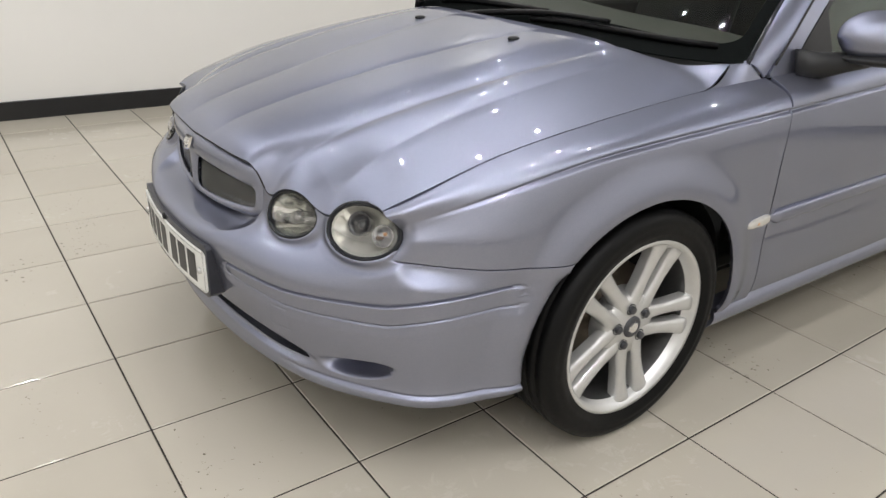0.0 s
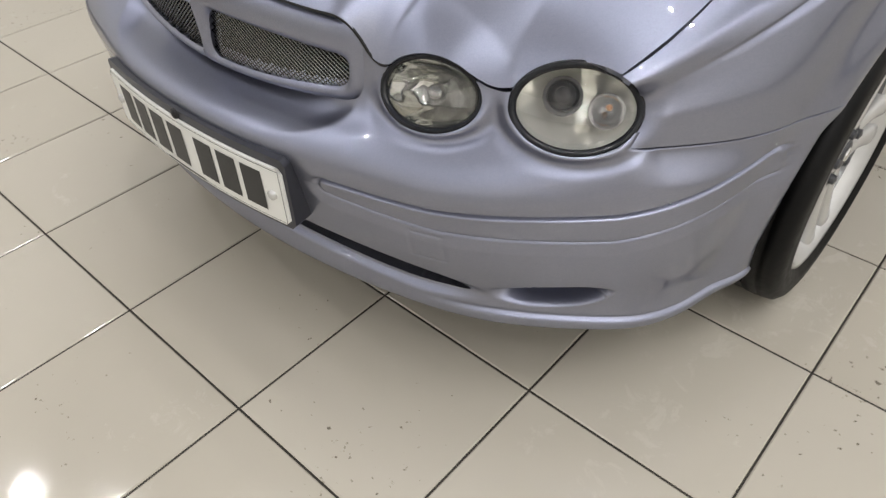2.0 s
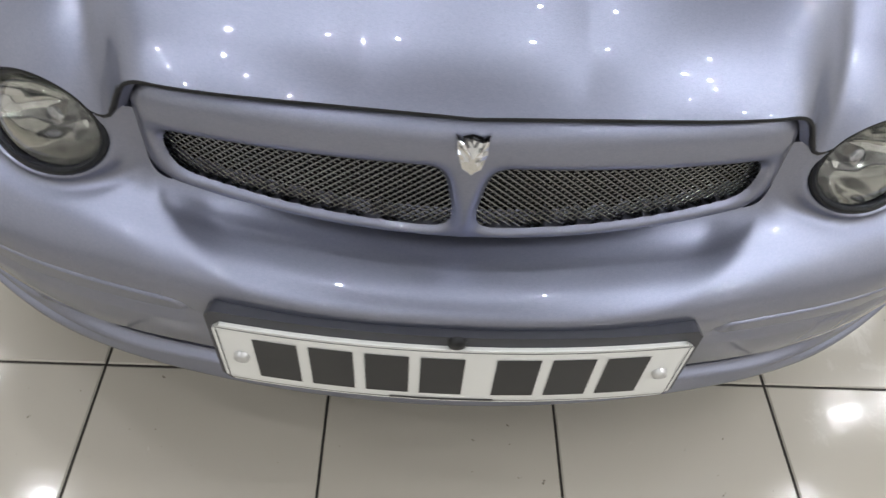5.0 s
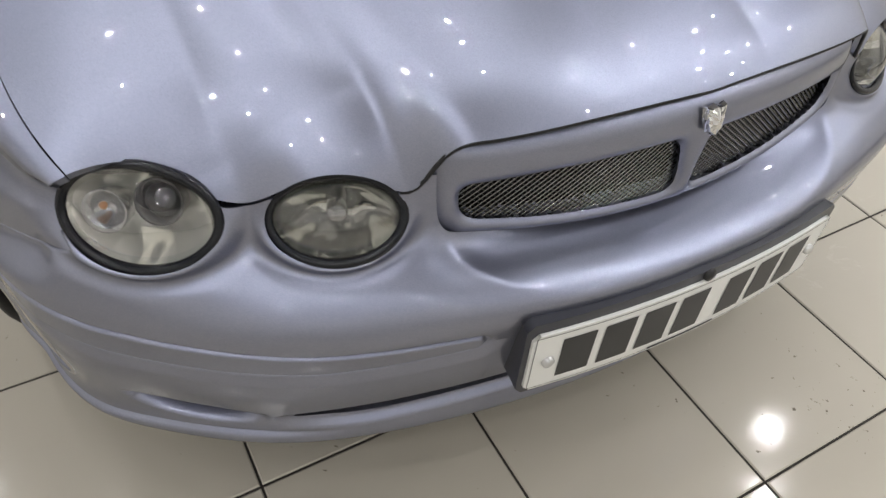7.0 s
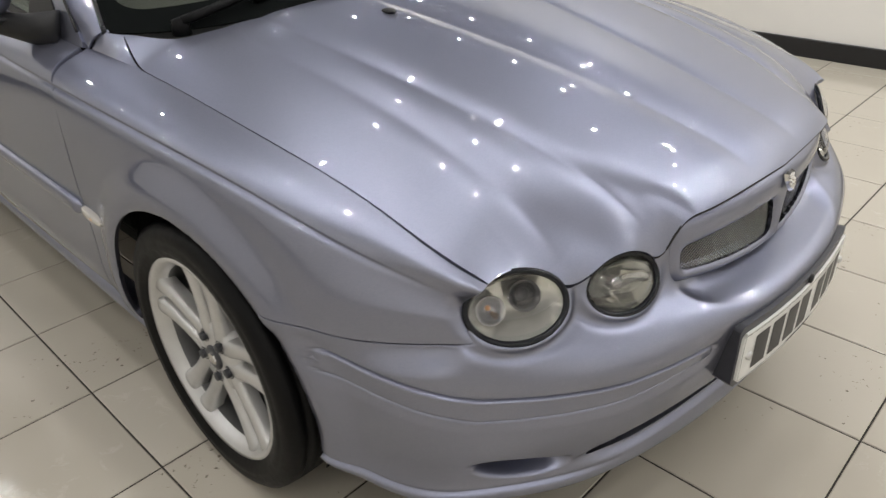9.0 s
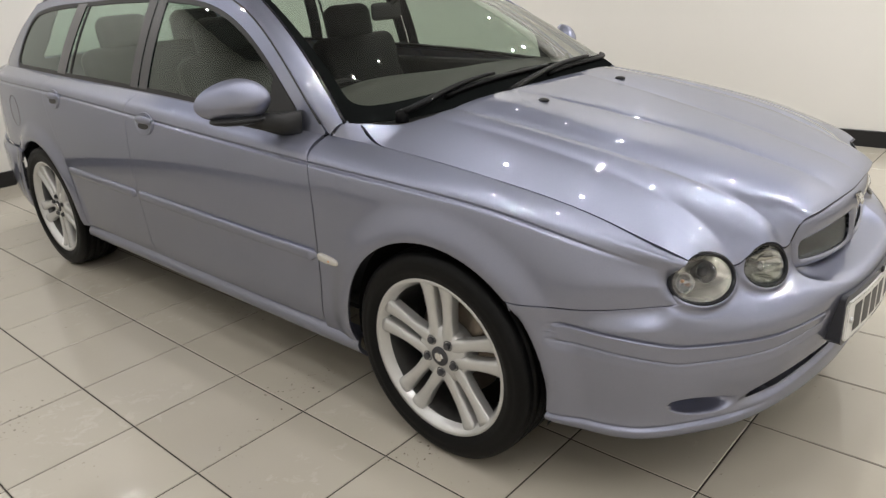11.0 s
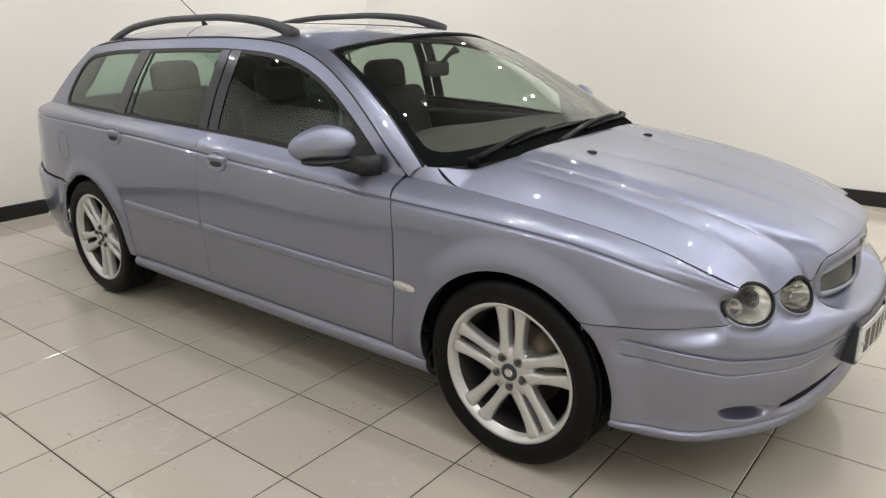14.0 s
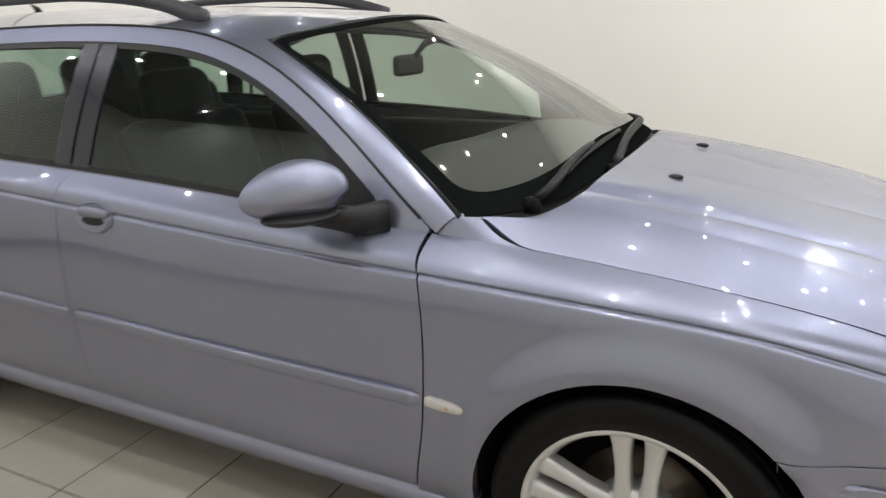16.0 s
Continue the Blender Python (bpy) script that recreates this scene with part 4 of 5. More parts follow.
# fuel flap outline: a dark ring painted in for the groove's shade
fy, fz = [], []
for k in range(41):
    w = 2 * math.pi * k / 40
    fy.append(2.965 + 0.070 * math.cos(w))
    fz.append(0.800 + 0.078 * math.sin(w))
ring = []
for y, z in zip(fy, fz):
    st = side(-1, np.array([y - 0.01, y]), VS).P.reshape(2, len(VS), 3)[1]
    ring.append((float(np.interp(z, st[:, 2], st[:, 0])) - 0.0002, y, z))
part("fuel_flap_shade", tube_bm(ring[:-1], 0.0009, 6, True), DARK, car, "thin dark ring for the shade in the fuel flap gap")

# aerial
aer = part("aerial", tube_bm([(0, 2.76, 1.41), (0, 2.775, 1.435), (0, 2.80, 1.45)], [0.02, 0.012, 0.006], 12), BLACK, car, "black roof aerial", smooth=True)
part("whip", tube_bm([(0, 2.80, 1.45), (0, 3.13, 1.66)], 0.0028, 8), BLACK, aer)

# washer jets
for s in (-1, 1):
    b = bmesh.new()
    bmesh.ops.create_uvsphere(b, u_segments=14, v_segments=8, radius=1, matrix=Matrix.Translation((s * 0.242, 0.052, float(bonnet_z(np.array([0.242]), np.array([0.052]))[0]) + 0.002)) @ Matrix.Diagonal((0.014, 0.020, 0.007, 1)))
    part("washer_jet", b, BLACK, car, "black washer jet", smooth=True)

# wipers, parked low on the screen
def on_screen(S, T, lift=0.012):
    x, y, z = (float(q) for q in screen(np.array(S, float), np.array(T, float)))
    return (x, y - lift * 0.55, z + lift * 0.8)


for route in (((-0.85, -0.005), (-0.62, 0.050), (-0.40, 0.075), (0.17, 0.085)), ((-0.28, -0.025), (0.10, 0.035), (0.40, 0.055), (0.93, 0.060))):
    ks = (0.0, 0.25, 0.5, 1.0)
    fs, ft = curve(ks, [q[0] for q in route]), curve(ks, [q[1] for q in route])
    arm = [on_screen(float(fs(q)), float(ft(q)), 0.022 + 0.010 * math.sin(3.1 * q)) for q in np.linspace(0, 0.62, 14)]
    w = part("wiper", tube_bm(arm, [0.011 - 0.004 * q for q in np.linspace(0, 1, 14)], 8, flat=1.3), WIPER, car, "black windscreen wiper", smooth=True)
    bl = [on_screen(float(fs(q)), float(ft(q)) - 0.010, 0.012) for q in np.linspace(0.26, 1.0, 18)]
    part("blade", tube_bm(bl, 0.009, 8), WIPER, w, smooth=True)
    part("pivot_cap", turned_bm([(-0.02, 0.0), (-0.02, 0.022), (0.012, 0.018), (0.018, 0.0)], 16, m=Matrix.Translation(on_screen(*route[0], 0.010)) @ Matrix.Rotation(-math.pi / 2, 4, "Y")), WIPER, w, smooth=True)

# grille
def grille_open(x, z):
    ax = np.abs(x)
    g = smooth_min(0.656 - 0.12 * ax ** 2 - z, z - (0.570 + 0.27 * ax ** 2), 0.014)
    return smooth_min(g, smooth_min(0.306 + 0.12 * (z - 0.62) - ax, ax - 0.013 - 0.30 * np.maximum(z - 0.60, 0) ** 1.15, 0.01), 0.022)


def grille_grid(U, V):
    g = grille_outer(U, V)
    return U, grille_y(U, V) + 0.018 * np.exp(-np.maximum(g, 0) / 0.010) + 0.012 * np.exp(-np.maximum(-grille_open(U, V), 0) / 0.006), V


gr = grid(np.linspace(-0.335, 0.335, 269), np.linspace(0.54, 0.72, 91), grille_grid)
gr = gr.cut(lambda P: grille_outer(P[:, 0], P[:, 2])).cut(lambda P: -grille_open(P[:, 0], P[:, 2]))
surround = gr.object("grille_surround", PAINT, car, fold=0.03)
back = grid(np.linspace(-0.35, 0.35, 30), np.linspace(0.53, 0.725, 12), lambda U, V: (U, grille_y(U, V) + 0.055, V))
back.object("grille_backing", DARK, surround, fold=0)
for s in (-1, 1):
    bm = bmesh.new()
    p = 0.0076
    for sgn in (-1, 1):
        for k in range(-50, 62):
            run = []
            for q in np.linspace(0, 0.345, 70):
                x, z = q, 0.53 + k * p + sgn * q * 0.80 + (0.2 if sgn < 0 else -0.0)
                if grille_open(np.array(x), np.array(z)) > -0.012:
                    run.append((s * x, float(grille_y(x, z)) + 0.022 + 0.0015 * sgn, z))
                elif len(run) > 1:
                    tube_bm(run[::3] + [run[-1]], 0.0012, 5, bm=bm)
                    run = []
                else:
                    run = []
            if len(run) > 1:
                tube_bm(run[::3] + [run[-1]], 0.0012, 5, bm=bm)
    part("grille_mesh", bm, WIRE, surround, "bright woven wire grille mesh", smooth=True)

# badge on the grille: a plain chrome shield
b = bmesh.new()
out = [(-0.021, 0.024), (-0.012, 0.021), (0, 0.024), (0.012, 0.021), (0.021, 0.024), (0.020, 0.004), (0.013, -0.018), (0.0, -0.027), (-0.013, -0.018), (-0.020, 0.004)]
low = [b.verts.new((x, 0.004, z)) for x, z in out]
topv = [b.verts.new((x * 0.86, -0.007, z * 0.86)) for x, z in out]
mid = b.verts.new((0, -0.013, 0.0))
n = len(out)
for i in range(n):
    j = (i + 1) % n
    b.faces.new((low[i], low[j], topv[j], topv[i]))
    b.faces.new((topv[i], topv[j], mid))
bmesh.ops.recalc_face_normals(b, faces=b.faces)
bmesh.ops.subdivide_edges(b, edges=b.edges[:], cuts=2, use_grid_fill=True)
for v in b.verts:
    if v.co.y < 0:
        v.co.y += 0.003 * noise.noise(v.co * 140)
bmesh.ops.transform(b, matrix=Matrix.Translation((0, -0.816, 0.686)) @ Matrix.Scale(0.78, 4) @ Matrix.Rotation(-0.3, 4, "X"), verts=b.verts)
part("badge", b, CHROME, car, "small chrome shield badge")

# headlamps
for s in (-1, 1):
    for k in (0, 1):
        c, n, r, u, a, hb = lamp_frame(k, s)
        R = Matrix((r, u, n)).transposed().to_4x4()
        m = Matrix.Translation(c) @ R
        ring = [m @ Vector((math.cos(w) * (a + 0.001), math.sin(w) * (hb + 0.001), 0.005 - 0.012 * math.cos(w) ** 2)) for w in (2 * math.pi * q / 72 for q in range(72))]
        lamp = part("headlamp", tube_bm(ring, 0.0058, 8, True), GLOSSBLACK, car, "oval headlamp with clear lens and black rim", smooth=True)

        def dome(depth, shrink, power):
            U, V = np.meshgrid(np.linspace(0, 1, 16), np.linspace(0, 2 * math.pi, 57), indexing="ij")
            x, y = U * np.cos(V) * (a - shrink), U * np.sin(V) * (hb - shrink)
            z = depth * (1 - U ** power) - 0.008 * (U * np.cos(V)) ** 2
            P = np.stack([x, y, z], -1).reshape(-1, 3) @ np.array(R.to_3x3()).T + np.array(c)
            return net(P, 16, 57)
        lens = dome(0.020, 0.003, 2.2).object("lens", LENS, lamp, "clear bulged lens", fold=0)
        lens.visible_shadow = False
        dome(-0.050, 0.004, 2.6).object("reflector", (REFLECTOR, REFLECTOR_B)[k], lamp, "bright lamp reflector", fold=0)
        if k == 0:
            for dx, dy, rad, mat in ((-0.018 * s, 0.014, 0.027, LAMPDARK), (0.041 * s, -0.002, 0.025, LAMPGREY)):
                cup = turned_bm([(-0.045, rad * 0.85), (-0.014, rad), (-0.011, rad * 0.96), (-0.022, rad * 0.72), (-0.032, rad * 0.35), (-0.034, 0.0)], 36, m=m @ Matrix.Translation((dx, dy, 0)) @ Matrix.Rotation(-math.pi / 2, 4, "Y"))
                part("bulb_cup", cup, mat, lamp, smooth=True)
            ball = bmesh.new()
            bmesh.ops.create_uvsphere(ball, u_segments=24, v_segments=16, radius=0.0215, matrix=m @ Matrix.Translation((-0.018 * s, 0.014, -0.030)))
            part("projector", ball, LAMPDARK, lamp, "dark glass projector lens", smooth=True)
            bulb = bmesh.new()
            bmesh.ops.create_uvsphere(bulb, u_segments=14, v_segments=10, radius=0.0045, matrix=m @ Matrix.Translation((0.044 * s, 0.003, -0.018)))
            part("indicator_bulb", bulb, AMBER, lamp, "amber indicator bulb", smooth=True)
        else:
            cup = turned_bm([(-0.05, 0.012), (-0.020, 0.012), (-0.017, 0.009), (-0.018, 0.0)], 24, m=m @ Matrix.Rotation(-math.pi / 2, 4, "Y"))
            part("bulb_cup", cup, LAMPGREY, lamp, smooth=True)

# number plate on its holder
def plate_y(x):
    return -0.892 + 0.30 * np.asarray(x) ** 2


def slab(x0, x1, z0, z1, front, depth, r, nx=40):
    U = np.linspace(x0, x1, nx)
    V = np.linspace(z0, z1, 14)
    cx, cz, hx, hz = (x0 + x1) / 2, (z0 + z1) / 2, (x1 - x0) / 2, (z1 - z0) / 2
    g = grid(U, V, lambda a, b: (a, plate_y(a) - front + 0 * b, b))
    return g if not r else g.cut(lambda P: r - np.hypot(np.maximum(np.abs(P[:, 0] - cx) - hx + r, 0), np.maximum(np.abs(P[:, 2] - cz) - hz + r, 0)) + 1e-6)


holder = slab(-0.267, 0.267, 0.366, 0.504, 0.004, 0.04, 0.010, 60).object("plate_holder", HOLDER, car, "black plastic number plate holder", fold=0.05)
plate = slab(-0.260, 0.260, 0.376, 0.487, 0.009, 0.01, 0.008, 60).object("number_plate", PLATE, holder, "white number plate with black characters", fold=0.006)
for a0, a1, b0, b1 in ((-0.256, 0.256, 0.4825, 0.4837), (-0.256, 0.256, 0.3795, 0.3807), (-0.256, -0.2548, 0.3807, 0.4825), (0.2548, 0.256, 0.3807, 0.4825)):
    slab(a0, a1, b0, b1, 0.0096, 0.0, 0, 40).object("plate_edge_line", PLATEBAR, plate, fold=0)
pos = -0.218
for k in range(7):
    slab(pos, pos + 0.048, 0.393, 0.470, 0.0098, 0.0, 0, 8).object("character_bar", PLATEBAR, plate, fold=0)
    pos += 0.0605 + (0.022 if k == 3 else 0)
slab(-0.07, 0.05, 0.379, 0.3835, 0.0098, 0.0, 0, 8).object("small_print_bar", PLATEBAR, plate, fold=0)
for s in (-1, 1):
    part("plate_screw", turned_bm([(-0.003, 0.009), (0.004, 0.008), (0.006, 0.004), (0.005, 0.0)], 20, m=Matrix.Translation((s * 0.234, float(plate_y(0.234)) - 0.010, 0.432)) @ Matrix.Rotation(-math.pi / 2, 4, "Z")), ALLOY, plate, smooth=True)
part("holder_stud", turned_bm([(-0.002, 0.010), (0.003, 0.009), (0.005, 0.0)], 16, m=Matrix.Translation((0, float(plate_y(0)) - 0.006, 0.496)) @ Matrix.Rotation(-math.pi / 2, 4, "Z")), BLACK, holder, smooth=True)



# wheels
def wheel(phase):
    """An alloy wheel with its tyre, axis along x, outer face to +x."""
    root = part("wheel", turned_bm([(-0.10, 0.228), (-0.095, 0.236), (0.085, 0.236), (0.096, 0.243), (0.101, 0.240), (0.099, 0.230), (0.080, 0.222), (0.070, 0.216)], 96), ALLOY, None, smooth=True)
    part("barrel", turned_bm([(0.070, 0.2165), (0.03, 0.208), (-0.09, 0.214)], 64), BARREL, root, "inner wheel barrel, darkened to look shaded", smooth=True)
    tyre = part("tyre", turned_bm([(-0.10, 0.232), (-0.112, 0.262), (-0.110, 0.296), (-0.096, 0.312), (-0.06, 0.318), (-0.042, 0.318), (-0.041, 0.310), (-0.031, 0.310), (-0.030, 0.318), (-0.006, 0.318), (-0.005, 0.310), (0.005, 0.310), (0.006, 0.318), (0.030, 0.318), (0.031, 0.310), (0.041, 0.310), (0.042, 0.318), (0.064, 0.3175), (0.065, 0.312), (0.071, 0.312), (0.072, 0.3168), (0.094, 0.313), (0.105, 0.300), (0.1095, 0.285), (0.1085, 0.282), (0.110, 0.272), (0.1105, 0.262), (0.1085, 0.259), (0.106, 0.250), (0.100, 0.241)], 96), RUBBER, root, "low-profile black tyre", smooth=True)
    bm = bmesh.new()
    for k in range(5):
        for side_ in (-1, 1):
            w0 = phase + k * 2 * math.pi / 5
            A = Matrix.Rotation(w0, 4, "X")
            n = 12
            rows = []
            for i in range(n):
                q = i / (n - 1)
                rad = 0.034 + q * 0.194
                off = side_ * (0.0235 + 0.0130 * q ** 1.2)
                half = 0.0230 - 0.0050 * math.sin(math.pi * min(1, q * 1.1)) ** 2 - 0.002 * q + 0.006 * max(0, q - 0.8) / 0.2
                x = 0.078 + 0.004 * q + 0.009 * q ** 4
                prof = [(-half, -0.034), (-half, -0.011), (-half * 0.86, -0.004), (-half * 0.5, -0.0005), (0, 0.0006), (half * 0.5, -0.0005), (half * 0.86, -0.004), (half, -0.011), (half, -0.034)]
                rows.append([bm.verts.new(A @ Vector((x + d, off + t, rad))) for t, d in prof])
            for a_, b_ in zip(rows, rows[1:]):
                for j in range(8):
                    bm.faces.new((a_[j], a_[j + 1], b_[j + 1], b_[j]))
            bm.faces.new(rows[0])
            bm.faces.new(rows[-1])
    bmesh.ops.recalc_face_normals(bm, faces=bm.faces)
    part("spokes", bm, ALLOY, root, "five pairs of silver twin spokes", smooth=True)
    part("hub", turned_bm([(0.02, 0.092), (0.060, 0.089), (0.074, 0.082), (0.0775, 0.045), (0.080, 0.033), (0.080, 0.0)], 48), ALLOY, root, smooth=True)
    part("centre_cap", turned_bm([(0.076, 0.030), (0.084, 0.029), (0.086, 0.024), (0.086, 0.0)], 32), GREYRAIL, root, "dark centre cap with chrome emblem", smooth=True)
    part("cap_emblem", turned_bm([(0.085, 0.017), (0.089, 0.014), (0.090, 0.0)], 7), CHROME, root)
    for k in range(5):
        w = phase + math.pi / 5 + k * 2 * math.pi / 5
        p = (0, 0.052 * -math.sin(w), 0.052 * math.cos(w))
        part("wheel_nut", turned_bm([(0.05, 0.0160), (0.0790, 0.0160), (0.0790, 0.0130), (0.076, 0.0125), (0.076, 0.0105), (0.088, 0.0100), (0.091, 0.0)], 12, m=Matrix.Translation(p)), GREYRAIL, root, "dark steel wheel nut")
    part("brake_disc", turned_bm([(-0.02, 0.05), (-0.02, 0.145), (-0.005, 0.145), (-0.005, 0.08), (0.02, 0.075), (0.02, 0.0)], 48), STEEL, root, "rusty steel brake disc", smooth=True)
    # added black disc that stands for the shade between the spokes
    part("shade_disc", turned_bm([(-0.06, 0.0), (-0.06, 0.225)], 48), DARK, root)
    root.parent = car
    return root


for s, c, ph in ((-1, 0.0, -1), (1, 0.0, -25), (-1, AXLE_R, 180), (1, AXLE_R, 20)):
    w = wheel(radians(ph))
    w.matrix_basis = pose(s * 0.769, c, WHEEL_Z, 0, 0, 0 if s > 0 else 180)

# cabin
def seat(at, rear=False):
    root = empty("seat")
    root.parent = car
    root.matrix_basis = pose(*at)
    part("cushion", box_bm((0.50, 0.50, 0.16), (0, 0, 0.0), 0.05, 4), LEATHER, root, smooth=True)
    part("backrest", box_bm((0.50, 0.14, 0.60), (0, 0.30, 0.32), 0.06, 4, turn=Matrix.Rotation(radians(-16), 4, "X")), LEATHER, root, smooth=True)
    hd = part("headrest", box_bm((0.27, 0.12, 0.185), (0, 0.395, 0.665), 0.057, 6, turn=Matrix.Rotation(radians(-8), 4, "X")), LEATHER, root, "padded black leather headrest", smooth=True)
    for s in (-1, 1):
        part("headrest_post", tube_bm([(s * 0.06, 0.38, 0.56), (s * 0.06, 0.395, 0.64)], 0.007, 8), TRIM, hd)
    return root


for x in (-0.36, 0.36):
    seat((x, 1.25, 0.46))
for x in (-0.40, 0.0, 0.40):
    seat((x, 2.10, 0.48))


def dash_grid(U, V):
    x = U * 0.70
    y = 0.36 + 0.42 * V - 0.06 * np.abs(U) ** 3 * V
    z = 0.925 + 0.045 * np.sin(V * 2.4) + 0.028 * np.exp(-((x + 0.36) / 0.34) ** 2) * step(0.35, 0.8, V) - 0.03 * np.abs(U) ** 4
    return x, y, np.where(V > 0.93, z - (V - 0.93) * 4, z)


grid(np.linspace(-1, 1, 60), np.linspace(0, 1, 50), dash_grid).object("dashboard", DASH, car, "dark moulded dashboard", fold=0.02)
part("dash_front", box_bm((1.36, 0.05, 0.42), (0, 0.70, 0.68), 0.02), TRIM, car)
sw = [(-0.36 + 0.185 * math.cos(w), 0.82 + 0.185 * math.sin(w) * 0.35, 0.80 + 0.185 * math.sin(w) * 0.92) for w in (2 * math.pi * k / 40 for k in range(40))]
wh = part("steering_wheel", tube_bm(sw, 0.015, 10, True), LEATHER, car, "black leather steering wheel", smooth=True)
part("wheel_boss", box_bm((0.16, 0.06, 0.12), (-0.36, 0.80, 0.79), 0.02, 3, turn=Matrix.Rotation(radians(-20), 4, "X")), TRIM, wh, smooth=True)
rv = part("rear_view_mirror", box_bm((0.135, 0.03, 0.066), (-0.055, 0.93, 1.205), 0.016, 3, turn=Matrix.Rotation(radians(-12), 4, "Z")), TRIM, car, "dark rear-view mirror on a stalk", smooth=True)
part("mirror_stalk", tube_bm([(-0.045, 0.925, 1.215), (0.0, 0.90, 1.265), (0.01, 0.865, 1.288)], [0.008, 0.01, 0.02], 10), TRIM, rv, smooth=True)
part("cabin_floor", box_bm((1.40, 3.0, 0.05), (0, 1.9, 0.30), 0.01), TRIM, car)
for s in (-1, 1):
    part("door_card", box_bm((0.05, 1.9, 0.52), (s * 0.74, 1.45, 0.66), 0.02, 2), TRIM, car)
    part("rear_trim", box_bm((0.05, 1.1, 0.60), (s * 0.68, 2.95, 0.66), 0.02, 2), TRIM, car)


def lining(U, V):
    x1 = lean(U, TOP_Z(U)) - 0.03
    return x1 * V, U, TOP_Z(U) - 0.03 + (ROOF_C(U) - TOP_Z(U)) * (1 - np.abs(V) ** 2.4)


grid(np.linspace(1.06, 3.2, 30), np.linspace(-1, 1, 24), lining).object("headlining", HEADLINE, car, "pale fabric headlining", fold=0)

# ---- floor: glazed tiles with dark joints ----
def tile_material():
    m = bpy.data.materials.new("beige_glazed_tile")
    m.use_nodes = True
    nt = m.node_tree
    p = nt.nodes["Principled BSDF"]
    info = nt.nodes.new("ShaderNodeObjectInfo")
    co = nt.nodes.new("ShaderNodeTexCoord")
    n1 = nt.nodes.new("ShaderNodeTexNoise")
    n1.inputs["Scale"].default_value = 2.2
    n1.inputs["Detail"].default_value = 6
    geo = nt.nodes.new("ShaderNodeNewGeometry")
    nt.links.new(geo.outputs["Position"], n1.inputs["Vector"])
    ramp = nt.nodes.new("ShaderNodeMix")
    ramp.data_type = "RGBA"
    ramp.inputs["A"].default_value = (0.43, 0.395, 0.33, 1)
    ramp.inputs["B"].default_value = (0.505, 0.47, 0.40, 1)
    add = nt.nodes.new("ShaderNodeMath")
    add.operation = "MULTIPLY_ADD"
    add.inputs[1].default_value = 0.5
    nt.links.new(info.outputs["Random"], add.inputs[0])
    mul = nt.nodes.new("ShaderNodeMath")
    mul.operation = "MULTIPLY"
    mul.inputs[1].default_value = 0.55
    nt.links.new(n1.outputs["Fac"], mul.inputs[0])
    nt.links.new(mul.outputs["Value"], add.inputs[2])
    nt.links.new(add.outputs["Value"], ramp.inputs["Factor"])
    # scuffs and dirt specks
    n2 = nt.nodes.new("ShaderNodeTexNoise")
    n2.inputs["Scale"].default_value = 60
    n2.inputs["Detail"].default_value = 8
    nt.links.new(geo.outputs["Position"], n2.inputs["Vector"])
    # dirt gathers in loose clusters
    n4 = nt.nodes.new("ShaderNodeTexNoise")
    n4.inputs["Scale"].default_value = 2.6
    n4.inputs["Detail"].default_value = 3
    nt.links.new(geo.outputs["Position"], n4.inputs["Vector"])
    gate = nt.nodes.new("ShaderNodeMapRange")
    gate.inputs["From Min"].default_value = 0.50
    gate.inputs["From Max"].default_value = 0.66
    gate.inputs["To Min"].default_value = 0.0
    gate.inputs["To Max"].default_value = 0.11
    nt.links.new(n4.outputs["Fac"], gate.inputs["Value"])
    both = nt.nodes.new("ShaderNodeMath")
    both.operation = "ADD"
    nt.links.new(n2.outputs["Fac"], both.inputs[0])
    nt.links.new(gate.outputs["Result"], both.inputs[1])
    thr = nt.nodes.new("ShaderNodeMapRange")
    thr.inputs["From Min"].default_value = 0.735
    thr.inputs["From Max"].default_value = 0.78
    nt.links.new(both.outputs["Value"], thr.inputs["Value"])
    spot = nt.nodes.new("ShaderNodeMix")
    spot.data_type = "RGBA"
    spot.inputs["B"].default_value = (0.16, 0.14, 0.11, 1)
    nt.links.new(thr.outputs["Result"], spot.inputs["Factor"])
    nt.links.new(ramp.outputs["Result"], spot.inputs["A"])
    # dried water marks, paler and duller than the glaze
    n5 = nt.nodes.new("ShaderNodeTexNoise")
    n5.inputs["Scale"].default_value = 14
    n5.inputs["Detail"].default_value = 9
    n5.inputs["Roughness"].default_value = 0.72
    n5.inputs["Distortion"].default_value = 0.6
    nt.links.new(geo.outputs["Position"], n5.inputs["Vector"])
    n6 = nt.nodes.new("ShaderNodeTexNoise")
    n6.inputs["Scale"].default_value = 1.7
    n6.inputs["Detail"].default_value = 2
    nt.links.new(geo.outputs["Position"], n6.inputs["Vector"])
    where = nt.nodes.new("ShaderNodeMapRange")
    where.inputs["From Min"].default_value = 0.50
    where.inputs["From Max"].default_value = 0.62
    where.inputs["To Max"].default_value = 0.13
    nt.links.new(n6.outputs["Fac"], where.inputs["Value"])
    marks = nt.nodes.new("ShaderNodeMath")
    marks.operation = "ADD"
    nt.links.new(n5.outputs["Fac"], marks.inputs[0])
    nt.links.new(where.outputs["Result"], marks.inputs[1])
    dry = nt.nodes.new("ShaderNodeMapRange")
    dry.inputs["From Min"].default_value = 0.66
    dry.inputs["From Max"].default_value = 0.74
    dry.inputs["To Max"].default_value = 0.32
    nt.links.new(marks.outputs["Value"], dry.inputs["Value"])
    pale = nt.nodes.new("ShaderNodeMix")
    pale.data_type = "RGBA"
    pale.inputs["B"].default_value = (0.60, 0.575, 0.51, 1)
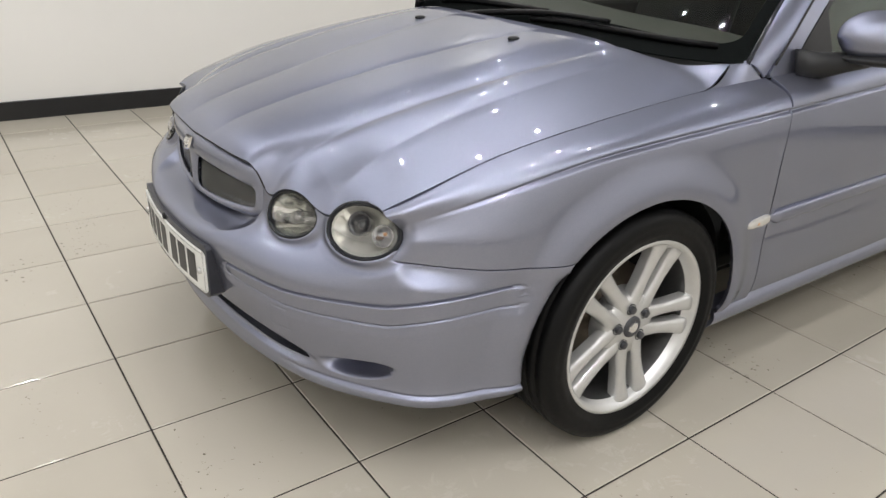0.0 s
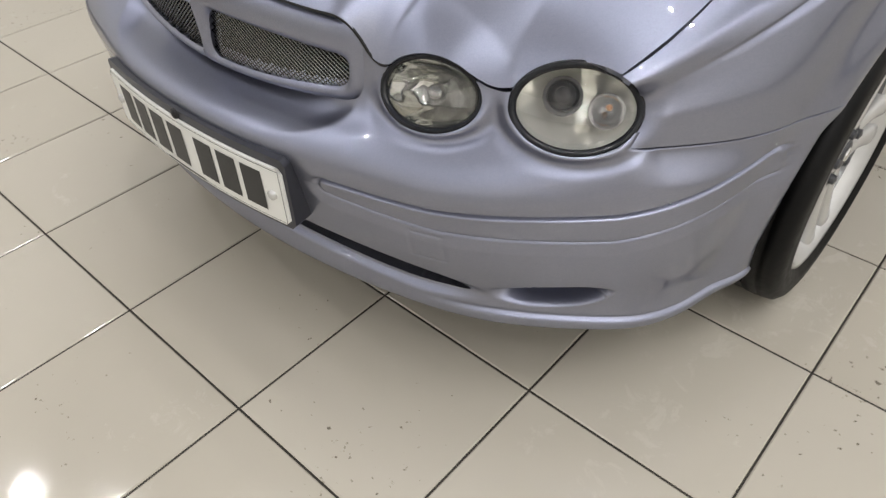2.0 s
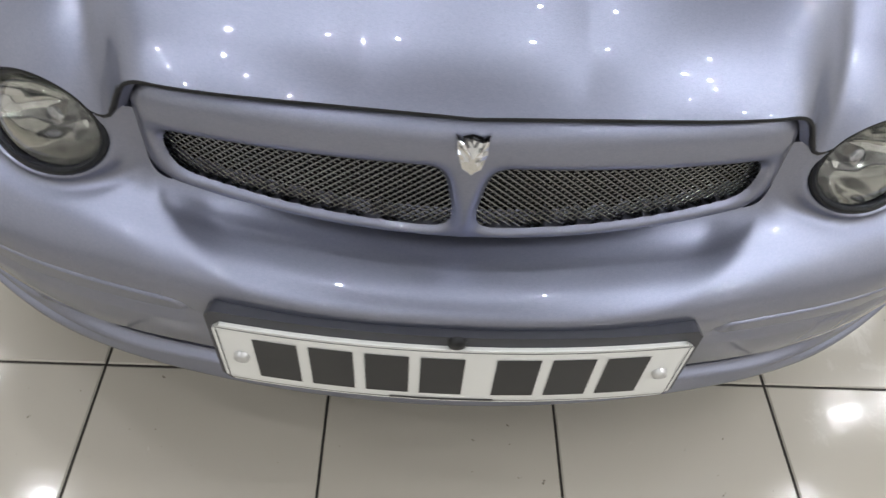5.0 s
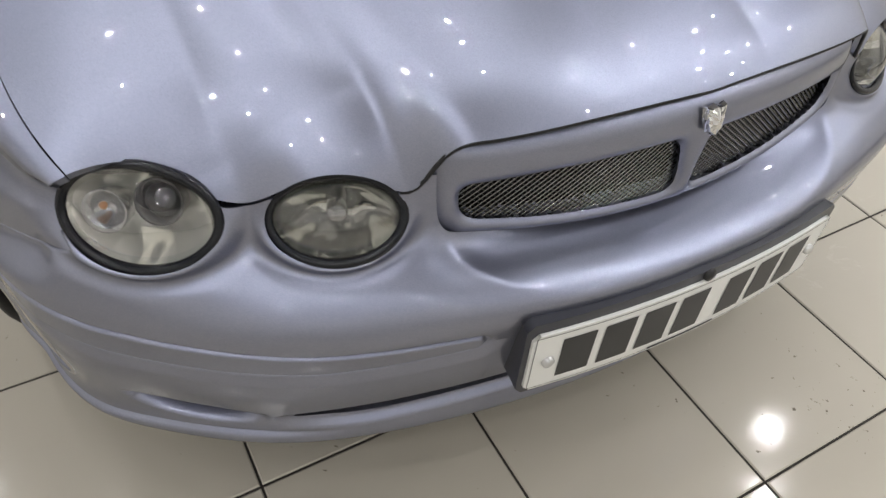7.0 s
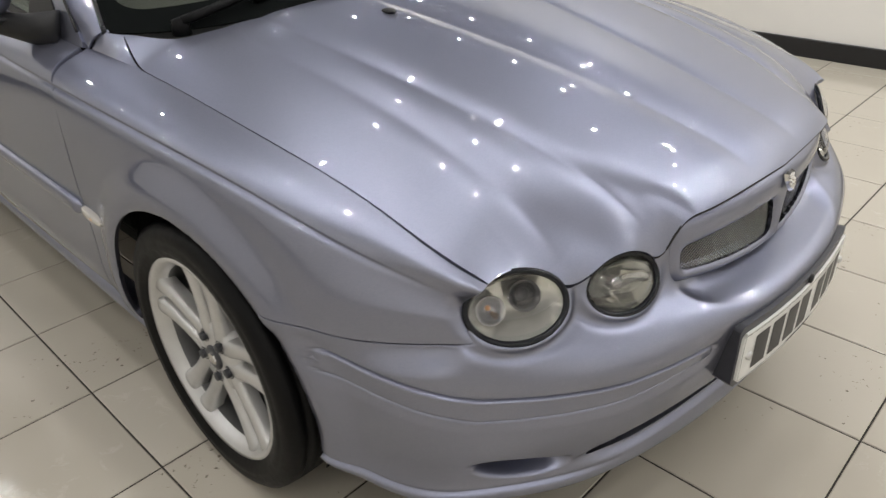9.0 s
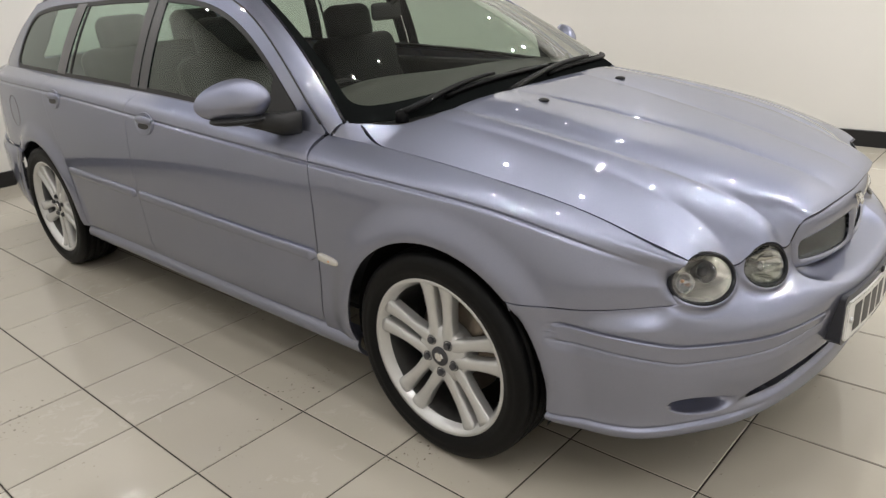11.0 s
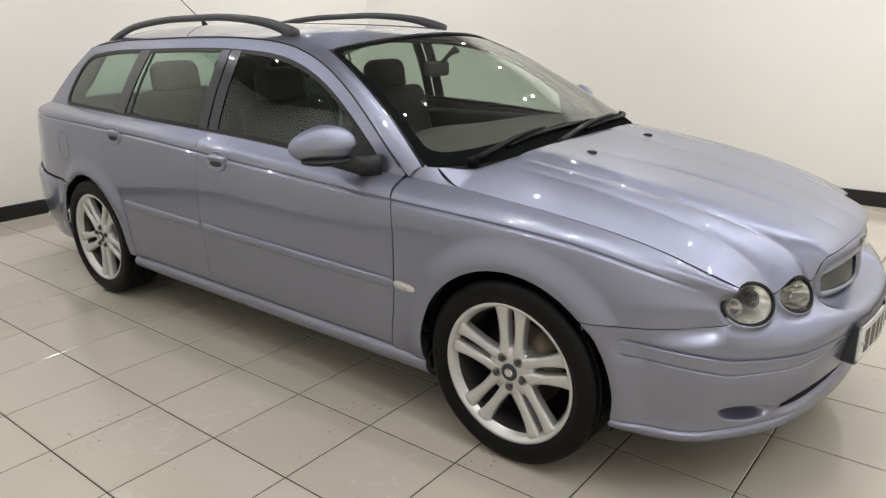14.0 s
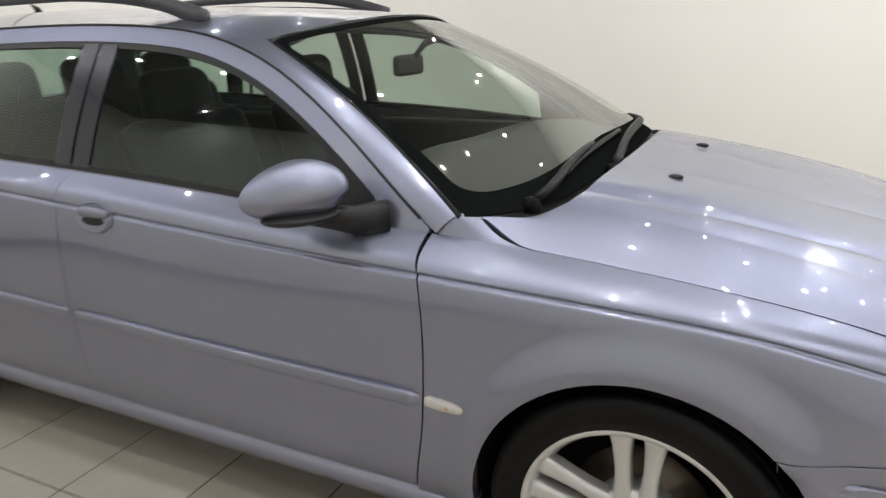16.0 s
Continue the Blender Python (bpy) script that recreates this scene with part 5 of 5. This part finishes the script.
    nt.links.new(dry.outputs["Result"], pale.inputs["Factor"])
    nt.links.new(spot.outputs["Result"], pale.inputs["A"])
    nt.links.new(pale.outputs["Result"], p.inputs["Base Color"])
    rr = nt.nodes.new("ShaderNodeMapRange")
    rr.inputs["To Min"].default_value = 0.06
    rr.inputs["To Max"].default_value = 0.15
    nt.links.new(n1.outputs["Fac"], rr.inputs["Value"])
    dull = nt.nodes.new("ShaderNodeMath")
    dull.operation = "MULTIPLY_ADD"
    dull.inputs[1].default_value = 0.4
    nt.links.new(dry.outputs["Result"], dull.inputs[0])
    nt.links.new(rr.outputs["Result"], dull.inputs[2])
    nt.links.new(dull.outputs["Value"], p.inputs["Roughness"])
    n3 = nt.nodes.new("ShaderNodeTexNoise")
    n3.inputs["Scale"].default_value = 16
    n3.inputs["Detail"].default_value = 3
    nt.links.new(geo.outputs["Position"], n3.inputs["Vector"])
    bu = nt.nodes.new("ShaderNodeBump")
    bu.inputs["Strength"].default_value = 0.12
    bu.inputs["Distance"].default_value = 0.004
    nt.links.new(n3.outputs["Fac"], bu.inputs["Height"])
    nt.links.new(bu.outputs["Normal"], p.inputs["Normal"])
    p.inputs["Specular IOR Level"].default_value = 0.5
    return m


TILE = tile_material()
GROUT = material("dark_grout", (0.022, 0.018, 0.014), 0.85, noise_scale=6, vary=0.6)
floor = part("floor", box_bm((X1 - X0 + 0.3, Y1 - Y0 + 0.3, 0.1), ((X0 + X1) / 2, (Y0 + Y1) / 2, -0.0525)), GROUT)
tagged(floor, "glossy beige ceramic floor tiles with dark joints", "floor", kind="structure")
PITCH, GX, GY, GA = 0.3938, 0.2092, -1.0453, 0.0084


def tile_bm(w, h):
    b = bmesh.new()
    e = 0.0025
    lo = [b.verts.new((x * w / 2, y * h / 2, -0.0024)) for x, y in ((-1, -1), (1, -1), (1, 1), (-1, 1))]
    hi = [b.verts.new((x * (w / 2 - e), y * (h / 2 - e), 0.0)) for x, y in ((-1, -1), (1, -1), (1, 1), (-1, 1))]
    b.faces.new(hi)
    for i in range(4):
        b.faces.new((lo[i], lo[(i + 1) % 4], hi[(i + 1) % 4], hi[i]))
    return b


first_tile = None
far = bmesh.new()
rng = random.Random(4)
cg, sg = math.cos(GA), math.sin(GA)
for j in range(-12, 12):
    for i in range(-13, 17):
        u, v = (j + 0.5) * PITCH, (i + 0.5) * PITCH
        x, y = GX + cg * u - sg * v, GY + sg * u + cg * v
        if not (X0 - 0.22 < x < X1 + 0.22 and Y0 - 0.22 < y < Y1 + 0.22):
            continue
        near = -3.3 < x < 2.1 and -2.0 < y < 3.6 and not (abs(x) < 0.55 and -0.2 < y < 3.4)
        tilt = (rng.gauss(0, 0.0004), rng.gauss(0, 0.0004))
        m = Matrix.Translation((x, y, 0.0)) @ Matrix.Rotation(GA, 4, "Z") @ Matrix.Rotation(tilt[0], 4, "X") @ Matrix.Rotation(tilt[1], 4, "Y")
        if near:
            if first_tile is None:
                first_tile = part("tile", tile_bm(PITCH - 0.0045, PITCH - 0.0045), TILE, floor)
                t_ob = first_tile
            else:
                t_ob = new("tile", first_tile.data)
                t_ob.parent = floor
            t_ob.matrix_basis = m
        else:
            q = tile_bm(PITCH - 0.0045, PITCH - 0.0045)
            bmesh.ops.transform(q, matrix=m, verts=q.verts)
            me = bpy.data.meshes.new("scrap")
            q.to_mesh(me)
            q.free()
            far.from_mesh(me)
            bpy.data.meshes.remove(me)
tagged(part("far_tiles", far, TILE, floor), kind="stuff")
